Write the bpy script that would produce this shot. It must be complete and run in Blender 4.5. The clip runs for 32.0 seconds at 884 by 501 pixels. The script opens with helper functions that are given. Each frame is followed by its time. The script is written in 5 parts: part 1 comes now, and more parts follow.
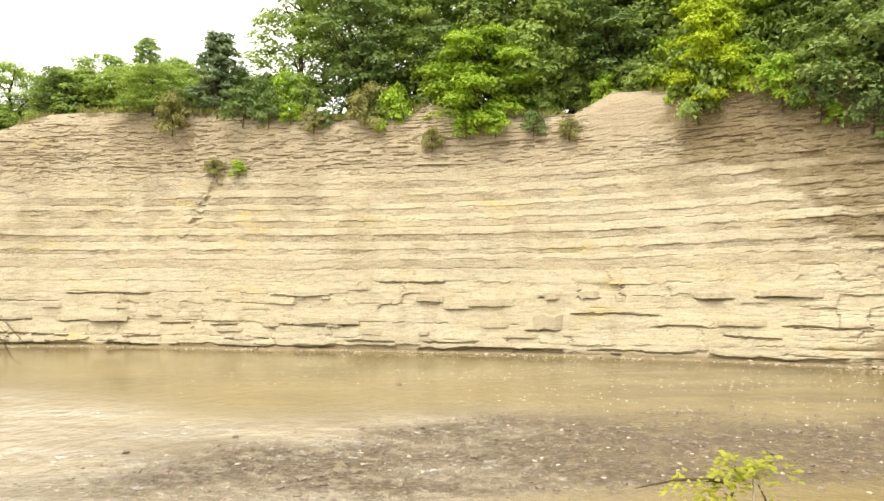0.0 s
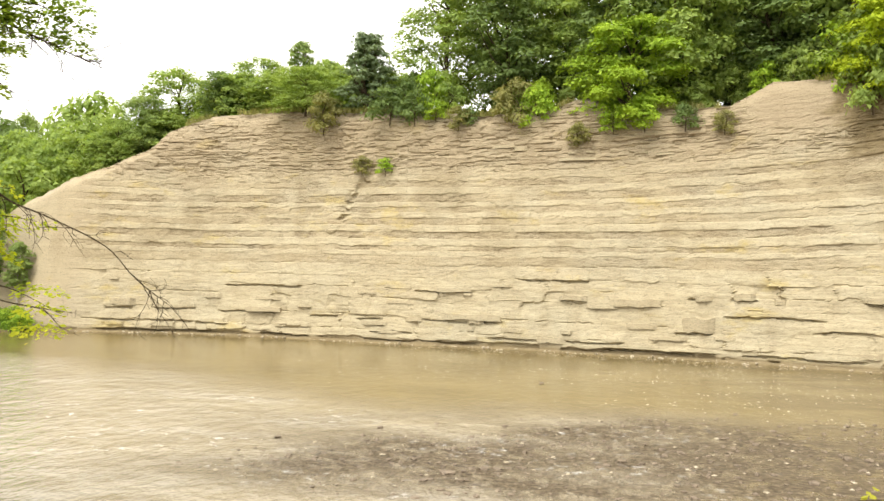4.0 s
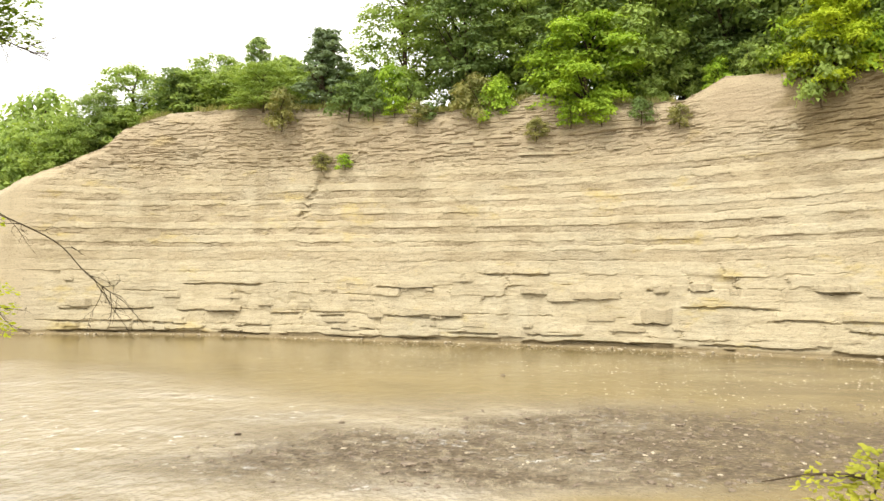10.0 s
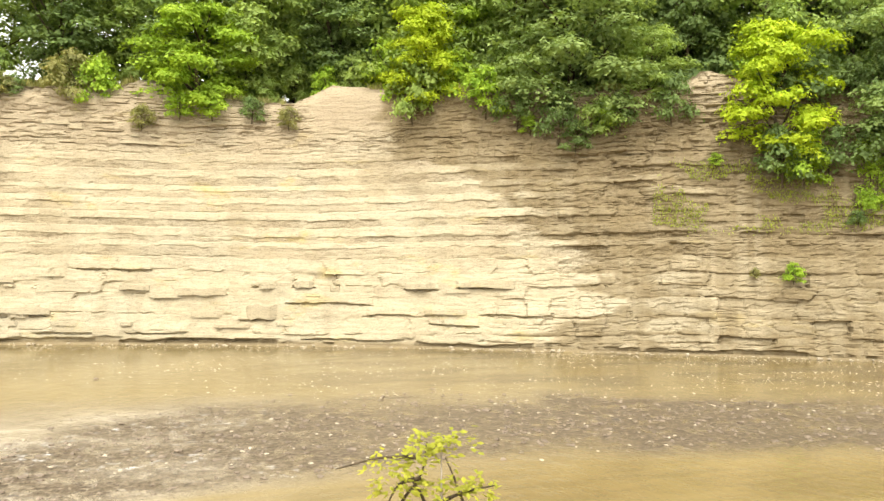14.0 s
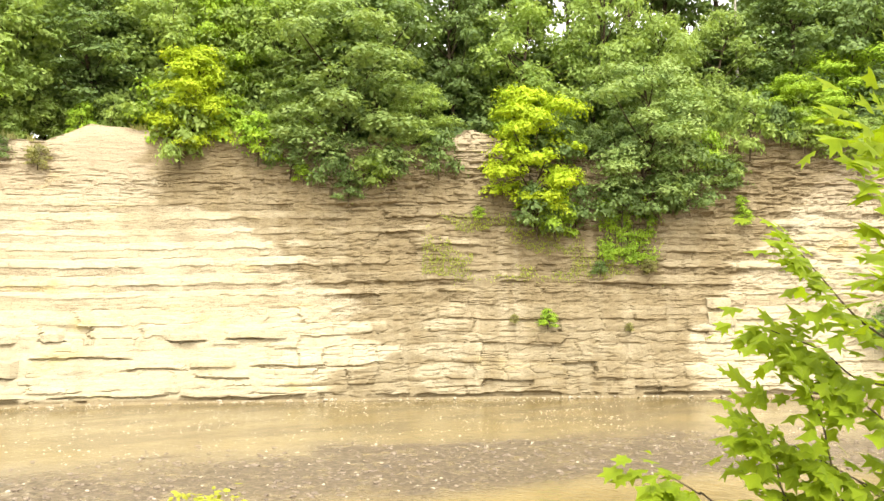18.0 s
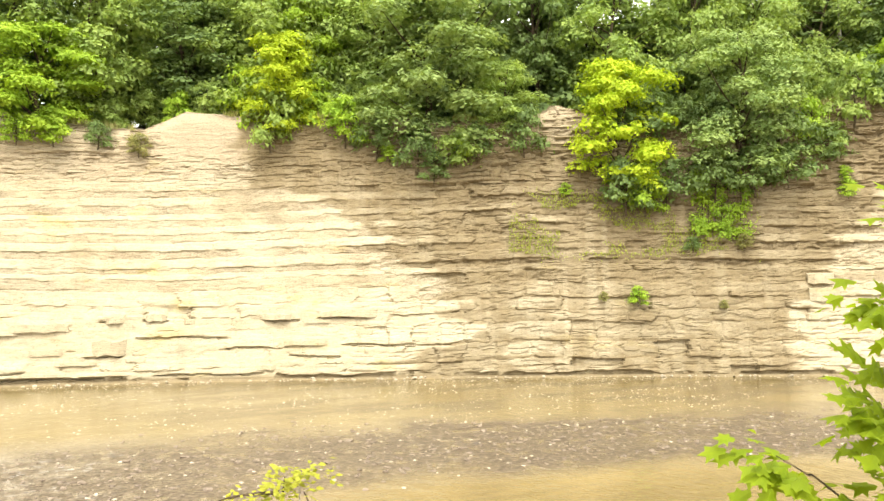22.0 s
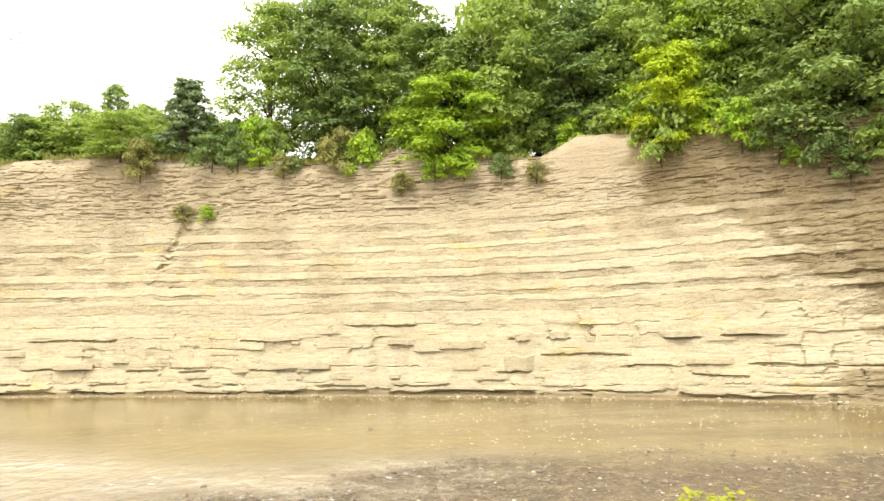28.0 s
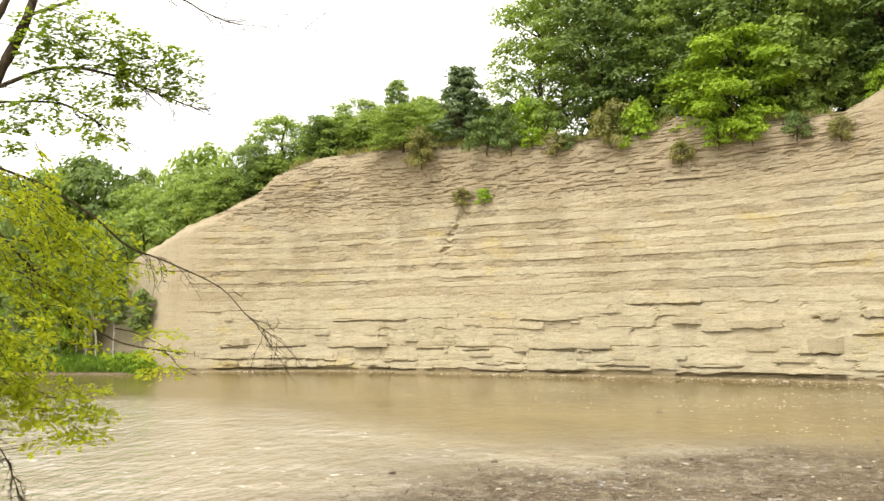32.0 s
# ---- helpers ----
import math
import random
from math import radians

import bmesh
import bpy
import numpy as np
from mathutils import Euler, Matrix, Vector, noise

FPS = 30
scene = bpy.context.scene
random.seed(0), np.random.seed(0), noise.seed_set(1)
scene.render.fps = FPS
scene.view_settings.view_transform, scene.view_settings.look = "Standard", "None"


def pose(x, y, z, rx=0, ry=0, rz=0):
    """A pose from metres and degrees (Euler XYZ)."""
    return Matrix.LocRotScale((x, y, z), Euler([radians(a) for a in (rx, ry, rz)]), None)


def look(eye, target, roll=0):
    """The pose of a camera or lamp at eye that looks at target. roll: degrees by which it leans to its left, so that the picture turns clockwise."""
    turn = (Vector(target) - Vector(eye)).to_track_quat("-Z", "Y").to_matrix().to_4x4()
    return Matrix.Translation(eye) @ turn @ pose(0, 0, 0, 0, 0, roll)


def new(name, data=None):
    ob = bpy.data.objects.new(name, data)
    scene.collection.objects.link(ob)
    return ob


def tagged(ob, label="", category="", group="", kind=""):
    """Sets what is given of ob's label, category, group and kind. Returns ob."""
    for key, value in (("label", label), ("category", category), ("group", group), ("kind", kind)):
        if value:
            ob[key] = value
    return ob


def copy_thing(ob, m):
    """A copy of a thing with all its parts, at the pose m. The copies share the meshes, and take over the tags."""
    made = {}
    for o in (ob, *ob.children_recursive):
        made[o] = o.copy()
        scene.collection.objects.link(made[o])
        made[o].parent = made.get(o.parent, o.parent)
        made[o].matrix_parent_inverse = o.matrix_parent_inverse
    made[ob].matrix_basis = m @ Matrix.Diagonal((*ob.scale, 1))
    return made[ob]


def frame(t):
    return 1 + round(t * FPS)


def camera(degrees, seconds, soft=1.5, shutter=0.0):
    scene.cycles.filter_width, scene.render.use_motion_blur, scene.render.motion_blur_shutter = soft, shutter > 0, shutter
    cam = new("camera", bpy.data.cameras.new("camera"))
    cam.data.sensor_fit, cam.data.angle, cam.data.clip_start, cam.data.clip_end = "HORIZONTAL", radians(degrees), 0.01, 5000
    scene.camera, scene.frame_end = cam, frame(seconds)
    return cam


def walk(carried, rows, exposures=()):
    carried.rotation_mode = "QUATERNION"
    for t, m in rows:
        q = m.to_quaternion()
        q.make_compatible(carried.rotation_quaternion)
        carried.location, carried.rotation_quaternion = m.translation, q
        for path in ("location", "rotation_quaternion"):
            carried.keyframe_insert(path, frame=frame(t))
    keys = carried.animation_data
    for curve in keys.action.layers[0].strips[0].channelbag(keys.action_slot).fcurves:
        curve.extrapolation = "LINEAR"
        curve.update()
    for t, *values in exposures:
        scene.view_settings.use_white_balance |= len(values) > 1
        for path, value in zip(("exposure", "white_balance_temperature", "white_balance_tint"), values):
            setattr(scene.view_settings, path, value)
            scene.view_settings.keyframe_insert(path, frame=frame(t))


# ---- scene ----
# ---------------------------------------------------------------- camera
cam = camera(58.67, 32.0, soft=1.5)
ROWS = [
    (0, 0.060, -0.019, 3.551, 92.100, 0.000, 0.000),
    (0.5, 0.008, 0.041, 3.549, 92.093, 0.158, 3.508),
    (1, -0.076, 0.192, 3.534, 92.117, 0.619, 6.868),
    (1.5, -0.130, 0.388, 3.459, 92.388, 0.334, 12.040),
    (2, -0.171, 0.535, 3.373, 92.412, 0.126, 15.427),
    (2.5, -0.227, 0.566, 3.337, 91.847, 0.051, 18.154),
    (3, -0.214, 0.551, 3.337, 89.370, -0.623, 20.285),
    (3.5, -0.133, 0.524, 3.412, 90.902, -0.690, 18.778),
    (4, -0.073, 0.286, 3.463, 91.948, -1.102, 10.185),
    (4.5, 0.029, 0.177, 3.513, 92.691, -1.454, 3.801),
    (6.5, -0.314, 0.670, 3.345, 88.881, 0.296, 31.082),
    (7, -0.325, 0.654, 3.341, 89.225, 0.508, 35.708),
    (7.5, -0.284, 0.605, 3.338, 87.978, 0.731, 31.531),
    (8, -0.259, 0.556, 3.354, 88.011, 0.295, 25.894),
    (8.5, -0.207, 0.518, 3.358, 88.840, 0.324, 19.975),
    (9, -0.143, 0.461, 3.379, 90.683, -0.169, 14.525),
    (9.5, -0.073, 0.354, 3.375, 91.559, 0.519, 10.707),
    (10, 0.009, 0.252, 3.383, 91.748, -0.227, 7.470),
    (10.5, 0.082, 0.057, 3.481, 91.503, 0.137, 4.663),
    (11, 0.084, 0.057, 3.488, 91.569, 0.004, 1.928),
    (11.5, 0.113, 0.044, 3.493, 91.279, -0.176, -1.804),
    (12, 0.119, 0.001, 3.505, 91.842, -0.696, -4.886),
    (12.5, 0.121, -0.046, 3.511, 91.611, -1.010, -9.215),
    (13, 0.110, -0.105, 3.524, 90.589, -1.602, -13.348),
    (13.5, 0.116, -0.166, 3.526, 91.457, -1.558, -17.919),
    (14, 0.096, -0.225, 3.560, 91.513, -0.930, -20.383),
    (14.5, 0.048, -0.367, 3.575, 92.412, -0.891, -25.200),
    (15, 0.079, -0.363, 3.572, 92.651, -0.681, -29.041),
    (15.5, 0.070, -0.370, 3.574, 92.763, -0.981, -32.599),
    (17.5, 0.067, -0.432, 3.605, 94.606, -0.828, -37.899),
    (18, 0.079, -0.421, 3.606, 95.107, -0.109, -36.656),
    (18.5, 0.060, -0.437, 3.609, 95.049, 0.502, -35.969),
    (19, 0.062, -0.431, 3.605, 95.195, 0.501, -34.446),
    (19.5, 0.063, -0.431, 3.600, 94.272, 0.300, -33.443),
    (20, 0.079, -0.419, 3.597, 94.316, -0.258, -34.285),
    (20.5, 0.071, -0.419, 3.600, 94.182, 0.021, -33.901),
    (21, 0.083, -0.402, 3.594, 94.027, 0.010, -33.696),
    (21.5, 0.077, -0.390, 3.594, 93.093, 0.357, -31.403),
    (22, 0.090, -0.377, 3.593, 93.582, 0.275, -30.343),
    (22.5, 0.102, -0.372, 3.590, 93.184, 0.355, -30.908),
    (23, 0.097, -0.374, 3.592, 93.172, 0.192, -30.978),
    (23.5, 0.114, -0.365, 3.594, 93.075, 0.248, -31.029),
    (24, 0.084, -0.382, 3.599, 94.041, -0.051, -30.994),
    (24.5, 0.082, -0.381, 3.599, 93.833, 0.248, -30.447),
    (26.5, 0.025, -0.288, 3.627, 94.774, 0.167, -17.676),
    (27, 0.072, -0.252, 3.620, 94.884, -0.093, -10.895),
    (27.5, 0.099, -0.276, 3.538, 94.932, 0.729, -5.807),
    (28, 0.100, -0.169, 3.564, 95.153, 0.889, -2.059),
    (28.5, 0.130, -0.134, 3.466, 95.428, 1.063, 0.681),
    (29, 0.085, -0.039, 3.461, 95.093, 0.860, 3.315),
    (29.5, 0.083, -0.076, 3.471, 95.128, 0.858, 5.727),
    (30, 0.009, 0.099, 3.463, 95.417, 1.127, 7.872),
    (30.5, -0.028, 0.104, 3.449, 95.732, 1.518, 9.956),
    (31, -0.138, 0.338, 3.450, 95.587, 1.895, 13.211),
    (31.5, -0.197, 0.440, 3.443, 94.923, 1.841, 15.736),
    (32, -0.222, 0.495, 3.434, 94.215, 1.320, 17.642),]
walk(cam, [(t, pose(*r)) for t, *r in ROWS], exposures=[(0.0, 1.66), (1.5, 1.62), (3.0, 1.45), (4.0, 1.48), (7.0, 1.50), (9.0, 1.50), (11.0, 1.62), (13.0, 1.75), (15.0, 2.01), (17.5, 2.20), (24.5, 2.13),
                   (26.5, 2.07), (27.5, 1.92), (29.0, 1.62), (30.5, 1.52), (32.0, 1.36)])

# ---------------------------------------------------------------- light: bright overcast, soft sun behind the viewer's left shoulder
SUN_EL, SUN_AZ = 54.0, 205.0   # azimuth clockwise from +y
world = bpy.data.worlds.new("overcast_sky")
scene.world = world
world.use_nodes = True
wn, wl = world.node_tree.nodes, world.node_tree.links
wn.clear()
sky = wn.new("ShaderNodeTexSky")
sky.sky_type, sky.sun_disc = "NISHITA", False
sky.sun_elevation, sky.sun_rotation = radians(SUN_EL), radians(SUN_AZ)
sky.dust_density = 4.0
dim = wn.new("ShaderNodeVectorMath")
dim.operation = "SCALE"
dim.inputs["Scale"].default_value = 0.10
wl.new(sky.outputs[0], dim.inputs[0])
cloudn = wn.new("ShaderNodeTexNoise")
cloudn.inputs["Scale"].default_value, cloudn.inputs["Detail"].default_value = 1.6, 4.0
cloudr = wn.new("ShaderNodeValToRGB")
cloudr.color_ramp.elements[0].color = (0.90, 0.87, 0.82, 1)
cloudr.color_ramp.elements[1].color = (1.0, 0.965, 0.90, 1)
wl.new(cloudn.outputs[0], cloudr.inputs[0])
cover = wn.new("ShaderNodeMix")
cover.data_type = "RGBA"
cover.inputs[0].default_value = 0.93
wl.new(dim.outputs[0], cover.inputs[6])
wl.new(cloudr.outputs[0], cover.inputs[7])
back = wn.new("ShaderNodeBackground")
back.inputs[1].default_value = 0.92
wl.new(cover.outputs[2], back.inputs[0])
wl.new(back.outputs[0], wn.new("ShaderNodeOutputWorld").inputs[0])

lamp = bpy.data.lights.new("sun", "SUN")
lamp.energy, lamp.angle, lamp.color = 1.5, radians(35), (1.0, 0.965, 0.89)
sun = new("sun", lamp)
az, el = radians(SUN_AZ), radians(SUN_EL)
sun.matrix_world = look((math.sin(az) * math.cos(el) * 80, math.cos(az) * math.cos(el) * 80, math.sin(el) * 80), (0, 0, 0))


# ---------------------------------------------------------------- materials
def material(name, rough=0.8, spec=0.3):
    m = bpy.data.materials.new(name)
    m.use_nodes = True
    n, l = m.node_tree.nodes, m.node_tree.links
    b = n["Principled BSDF"]
    b.inputs["Roughness"].default_value = rough
    b.inputs["Specular IOR Level"].default_value = spec
    return m, n, l, b


def tex(n, l, scale, detail=5.0, rough=0.6, stretch=(1, 1, 1), kind="noise", place=False):
    """A noise or cell texture in the object's own metres, or (place) in those of the world."""
    c = n.new("ShaderNodeNewGeometry" if place else "ShaderNodeTexCoord")
    mp = n.new("ShaderNodeMapping")
    mp.inputs["Scale"].default_value = stretch
    l.new(c.outputs["Position" if place else "Object"], mp.inputs[0])
    t = n.new("ShaderNodeTexVoronoi" if kind == "cells" else "ShaderNodeTexNoise")
    t.inputs["Scale"].default_value = scale
    if kind != "cells":
        t.inputs["Detail"].default_value, t.inputs["Roughness"].default_value = detail, rough
    l.new(mp.outputs[0], t.inputs["Vector"])
    return t.outputs[0]


def ramp(n, l, source, *stops):
    r = n.new("ShaderNodeValToRGB")
    e = r.color_ramp.elements
    while len(e) < len(stops):
        e.new(0.5)
    for k, (p, c) in zip(e, stops):
        k.position, k.color = p, (*c, 1) if len(c) == 3 else c
    l.new(source, r.inputs[0])
    return r.outputs[0]


def mix(n, l, fac, a, b, blend="MIX"):
    m = n.new("ShaderNodeMix")
    m.data_type, m.blend_type = "RGBA", blend
    for i, v in ((0, fac), (6, a), (7, b)):
        if isinstance(v, (int, float)):
            m.inputs[i].default_value = v
        elif isinstance(v, tuple):
            m.inputs[i].default_value = (*v, 1)
        else:
            l.new(v, m.inputs[i])
    return m.outputs[2]


def attr(n, name):
    a = n.new("ShaderNodeAttribute")
    a.attribute_name = name
    return a.outputs["Fac"]


def bump(n, l, b, height, strength, distance):
    k = n.new("ShaderNodeBump")
    k.inputs["Distance"].default_value = distance
    if isinstance(strength, float):
        k.inputs["Strength"].default_value = strength
    else:
        l.new(strength, k.inputs["Strength"])
    l.new(height, k.inputs["Height"])
    l.new(k.outputs[0], b.inputs["Normal"])
    return k


def shale():
    m, n, l, b = material("shale", 0.92, 0.12)
    lamina = tex(n, l, 1.0, 6.0, 0.7, (0.5, 0.5, 9.0), place=True)
    fleck = tex(n, l, 1.0, 4.0, 0.7, (2.6, 2.6, 12.0), place=True)
    patch = tex(n, l, 0.25, 4.0, 0.6, (1, 1, 1.6), place=True)
    streak = tex(n, l, 1.0, 4.0, 0.6, (1.1, 1.1, 0.10), place=True)
    grain = tex(n, l, 8.0, 7.0, 0.72, place=True)
    crumb, brown, dust = attr(n, "crumb"), attr(n, "brown"), attr(n, "dust")
    c = mix(n, l, brown, (0.384, 0.330, 0.216), (0.306, 0.252, 0.158))
    c = mix(n, l, mix(n, l, 1.0, dust, (0.75,) * 3, "MULTIPLY"), c, (0.400, 0.350, 0.238))
    c = mix(n, l, ramp(n, l, lamina, (0.34, (0.28,) * 3), (0.52, (0, 0, 0))), c, (0.262, 0.216, 0.134))
    c = mix(n, l, mix(n, l, 1.0, crumb, (0.5,) * 3, "MULTIPLY"), c, (0.266, 0.214, 0.138))
    c = mix(n, l, ramp(n, l, patch, (0.45, (0, 0, 0)), (0.70, (0.5,) * 3)), c, (0.352, 0.324, 0.236))
    c = mix(n, l, ramp(n, l, streak, (0.52, (0, 0, 0)), (0.68, (0.4,) * 3)), c, (0.288, 0.240, 0.152))
    rust = tex(n, l, 0.35, 5.0, 0.7, (1, 1, 2.5), place=True)
    c = mix(n, l, ramp(n, l, rust, (0.58, (0, 0, 0)), (0.72, (0.6,) * 3)), c, (0.400, 0.312, 0.100))
    c = mix(n, l, attr(n, "soil"), c, (0.296, 0.236, 0.156))
    wet = mix(n, l, ramp(n, l, grain, (0.3, (0, 0, 0)), (0.7, (1, 1, 1))), (0.108, 0.080, 0.039), (0.210, 0.163, 0.087))
    wet = mix(n, l, ramp(n, l, fleck, (0.40, (0, 0, 0)), (0.62, (0.6,) * 3)), wet, (0.215, 0.168, 0.098))
    # this mask holds the damp rock and the tree shade painted below the rim
    c = mix(n, l, attr(n, "damp_shade"), c, wet)
    c = mix(n, l, mix(n, l, 1.0, ramp(n, l, fleck, (0.38, (0.8,) * 3), (0.47, (0, 0, 0))), mix(n, l, crumb, (0.08,) * 3, (0.8,) * 3), "MULTIPLY"), c, (0.150, 0.116, 0.070))
    c = mix(n, l, ramp(n, l, grain, (0.32, (0.3,) * 3), (0.50, (0, 0, 0))), c, (0.224, 0.176, 0.112))
    thin = tex(n, l, 1.0, 5.0, 0.75, (0.7, 0.7, 22.0), place=True)
    chip = tex(n, l, 1.0, 5.0, 0.75, (7.0, 7.0, 28.0), place=True)
    c = mix(n, l, 1.0, c, ramp(n, l, thin, (0.34, (0.86,) * 3), (0.48, (1, 1, 1)), (0.68, (1.08, 1.08, 1.07))), "MULTIPLY")
    c = mix(n, l, 1.0, c, ramp(n, l, chip, (0.36, (0.60,) * 3), (0.46, (1, 1, 1)), (0.62, (1.0,) * 3), (0.70, (1.15, 1.15, 1.12))), "MULTIPLY")
    l.new(c, b.inputs["Base Color"])
    k = n.new("ShaderNodeMath")
    k.operation = "MULTIPLY_ADD"
    l.new(crumb, k.inputs[0])
    k.inputs[1].default_value, k.inputs[2].default_value = 0.60, 0.35
    bump(n, l, b, mix(n, l, 0.5, mix(n, l, 0.5, grain, lamina), mix(n, l, 0.4, fleck, chip)), k.outputs[0], 0.14)
    return m


def plain(name, colour, rough=0.85, second=None, scale=6.0, bumps=0.4, dist=0.02, stretch=(1, 1, 1), spec=0.25):
    m, n, l, b = material(name, rough, spec)
    t = tex(n, l, scale, 6.0, 0.65, stretch)
    big = tex(n, l, scale * 0.13, 3.0, 0.6, stretch)
    second = second or tuple(v * 0.55 for v in colour)
    c = mix(n, l, ramp(n, l, t, (0.35, (0, 0, 0)), (0.65, (1, 1, 1))), second, colour)
    c = mix(n, l, ramp(n, l, big, (0.4, (0.3,) * 3), (0.6, (0, 0, 0))), c, second)
    info = n.new("ShaderNodeObjectInfo")
    c = mix(n, l, ramp(n, l, info.outputs["Random"], (0, (0, 0, 0)), (1, (0.35,) * 3)), c, second)
    l.new(c, b.inputs["Base Color"])
    bump(n, l, b, t, bumps, dist)
    return m


def foliage(name, light, dark, gloss=0.6, through_light=0.42, variety=1.0):
    """Leaves: tones drift from bough to bough and a little from leaf to leaf, and each leaf lets some light through."""
    m, n, l, b = material(name, gloss, 0.18)
    g = n.new("ShaderNodeNewGeometry")
    info = n.new("ShaderNodeObjectInfo")
    t = tex(n, l, 0.9, 3.0, 0.6)
    own = mix(n, l, 0.45, ramp(n, l, t, (0.34, (0, 0, 0)), (0.66, (1, 1, 1))), g.outputs["Random Per Island"])
    c = mix(n, l, ramp(n, l, own, (0.15, (0, 0, 0)), (0.85, (variety,) * 3)), dark, light)
    c = mix(n, l, ramp(n, l, info.outputs["Random"], (0, (0, 0, 0)), (1, (0.4,) * 3)), c, tuple(v * 0.7 for v in light))
    l.new(c, b.inputs["Base Color"])
    tr = n.new("ShaderNodeBsdfTranslucent")
    l.new(mix(n, l, 1.0, c, (1.0, 1.0, 0.45), "MULTIPLY"), tr.inputs[0])
    sh = n.new("ShaderNodeMixShader")
    sh.inputs[0].default_value = through_light
    l.new(b.outputs[0], sh.inputs[1])
    l.new(tr.outputs[0], sh.inputs[2])
    l.new(sh.outputs[0], n["Material Output"].inputs[0])
    return m


def river_water():
    m, n, l, b = material("muddy_water", 0.07, 0.5)
    b.inputs["IOR"].default_value = 1.33
    rip, stony = attr(n, "riffle"), attr(n, "stony")
    silt = tex(n, l, 0.12, 4.0, 0.6, (1, 2.2, 1))
    c = ramp(n, l, silt, (0.35, (0.140, 0.102, 0.038)), (0.65, (0.190, 0.142, 0.058)))
    # ripple shading painted as darker and lighter lines in the colour
    lines = tex(n, l, 0.9, 5.0, 0.7, (0.35, 1.6, 1))
    c = mix(n, l, 1.0, c, ramp(n, l, lines, (0.36, (0.80,) * 3), (0.52, (1, 1, 1)), (0.66, (1.10,) * 3)), "MULTIPLY")
    # sky reflected by the riffle, put into its base colour as pale mottling
    sky_mottle = ramp(n, l, tex(n, l, 0.45, 5.0, 0.62, (0.6, 1.2, 1)), (0.36, (0.285, 0.242, 0.168)), (0.52, (0.345, 0.300, 0.220)), (0.66, (0.390, 0.352, 0.280)))
    c = mix(n, l, mix(n, l, 1.0, rip, (0.85,) * 3, "MULTIPLY"), c, sky_mottle)
    # white foam together with sky glints painted on the wavelets
    foam_glints = tex(n, l, 2.6, 6.0, 0.74, (1.0, 1.1, 1))
    where = tex(n, l, 0.35, 3.0, 0.6, (0.7, 1.2, 1))
    fm = mix(n, l, 1.0, mix(n, l, 1.0, ramp(n, l, foam_glints, (0.56, (0, 0, 0)), (0.68, (0.75,) * 3)), ramp(n, l, where, (0.48, (0, 0, 0)), (0.60, (1, 1, 1))), "MULTIPLY"), rip, "MULTIPLY")
    pebble = tex(n, l, 9.0, 4.0, 0.8, (0.8, 1.1, 1))
    bed = ramp(n, l, pebble, (0.36, (0.026, 0.022, 0.017)), (0.50, (0.084, 0.063, 0.041)), (0.66, (0.23, 0.185, 0.125)))
    streaky = ramp(n, l, tex(n, l, 1.8, 6.0, 0.72, (1.1, 1.0, 1)), (0.36, (0.45,) * 3), (0.50, (1, 1, 1)))
    stones = mix(n, l, 1.0, streaky, stony, "MULTIPLY")
    c = mix(n, l, stones, c, bed)
    c = mix(n, l, fm, c, (0.62, 0.61, 0.58))
    l.new(mix(n, l, stones, (0.5,) * 3, (0.15,) * 3), b.inputs["Specular IOR Level"])
    l.new(c, b.inputs["Base Color"])
    l.new(mix(n, l, fm, mix(n, l, stones, (0.07,) * 3, (0.35,) * 3), (0.6,) * 3), b.inputs["Roughness"])
    w1 = tex(n, l, 1.9, 3.0, 0.55, (1.25, 0.8, 1))
    w2 = tex(n, l, 7.0, 3.0, 0.6, (1.2, 0.9, 1))
    k = bump(n, l, b, mix(n, l, 0.16, w1, w2), 0.5, 0.22)
    mm = n.new("ShaderNodeMath")
    mm.operation = "MULTIPLY_ADD"
    l.new(attr(n, "chop"), mm.inputs[0])
    mm.inputs[1].default_value, mm.inputs[2].default_value = 0.85, 0.13
    l.new(mm.outputs[0], k.inputs["Strength"])
    return m


SHALE = shale()
SLAB = SHALE
WATER = river_water()
SOIL = plain("soil", (0.20, 0.15, 0.095), 0.95, (0.10, 0.075, 0.045), 1.5, 0.6, 0.05)
GRAVEL = plain("wet_gravel", (0.17, 0.14, 0.105), 0.6, (0.06, 0.05, 0.04), 5.0, 1.0, 0.06)
STONE = plain("river_stone", (0.26, 0.205, 0.145), 0.6, (0.105, 0.080, 0.056), 4.0, 0.5, 0.02)
PALE_STONE = plain("pale_stone", (0.46, 0.41, 0.31), 0.85, (0.30, 0.25, 0.175), 4.0, 0.5, 0.02)
BARK = plain("dark_bark", (0.120, 0.086, 0.048), 0.95, (0.034, 0.024, 0.013), 22.0, 1.0, 0.05, (1, 1, 0.35))
PALE_BARK = plain("pale_bark", (0.55, 0.50, 0.42), 0.85, (0.22, 0.19, 0.15), 5.0, 0.5, 0.01, (1, 1, 2))
FUNGUS = plain("bracket_fungus", (0.56, 0.45, 0.30), 0.85, (0.34, 0.25, 0.15), 8.0, 0.3, 0.005)
LEAF_DARK = foliage("leaves_deep_green", (0.225, 0.310, 0.095), (0.100, 0.155, 0.050), through_light=0.45)
LEAF_MID = foliage("leaves_green", (0.370, 0.470, 0.120), (0.180, 0.270, 0.066), through_light=0.5)
LEAF_PALE = foliage("leaves_grey_green", (0.320, 0.405, 0.126), (0.160, 0.240, 0.068))
LEAF_BRIGHT = foliage("leaves_yellow_green", (0.520, 0.600, 0.032), (0.280, 0.420, 0.020), variety=0.9)
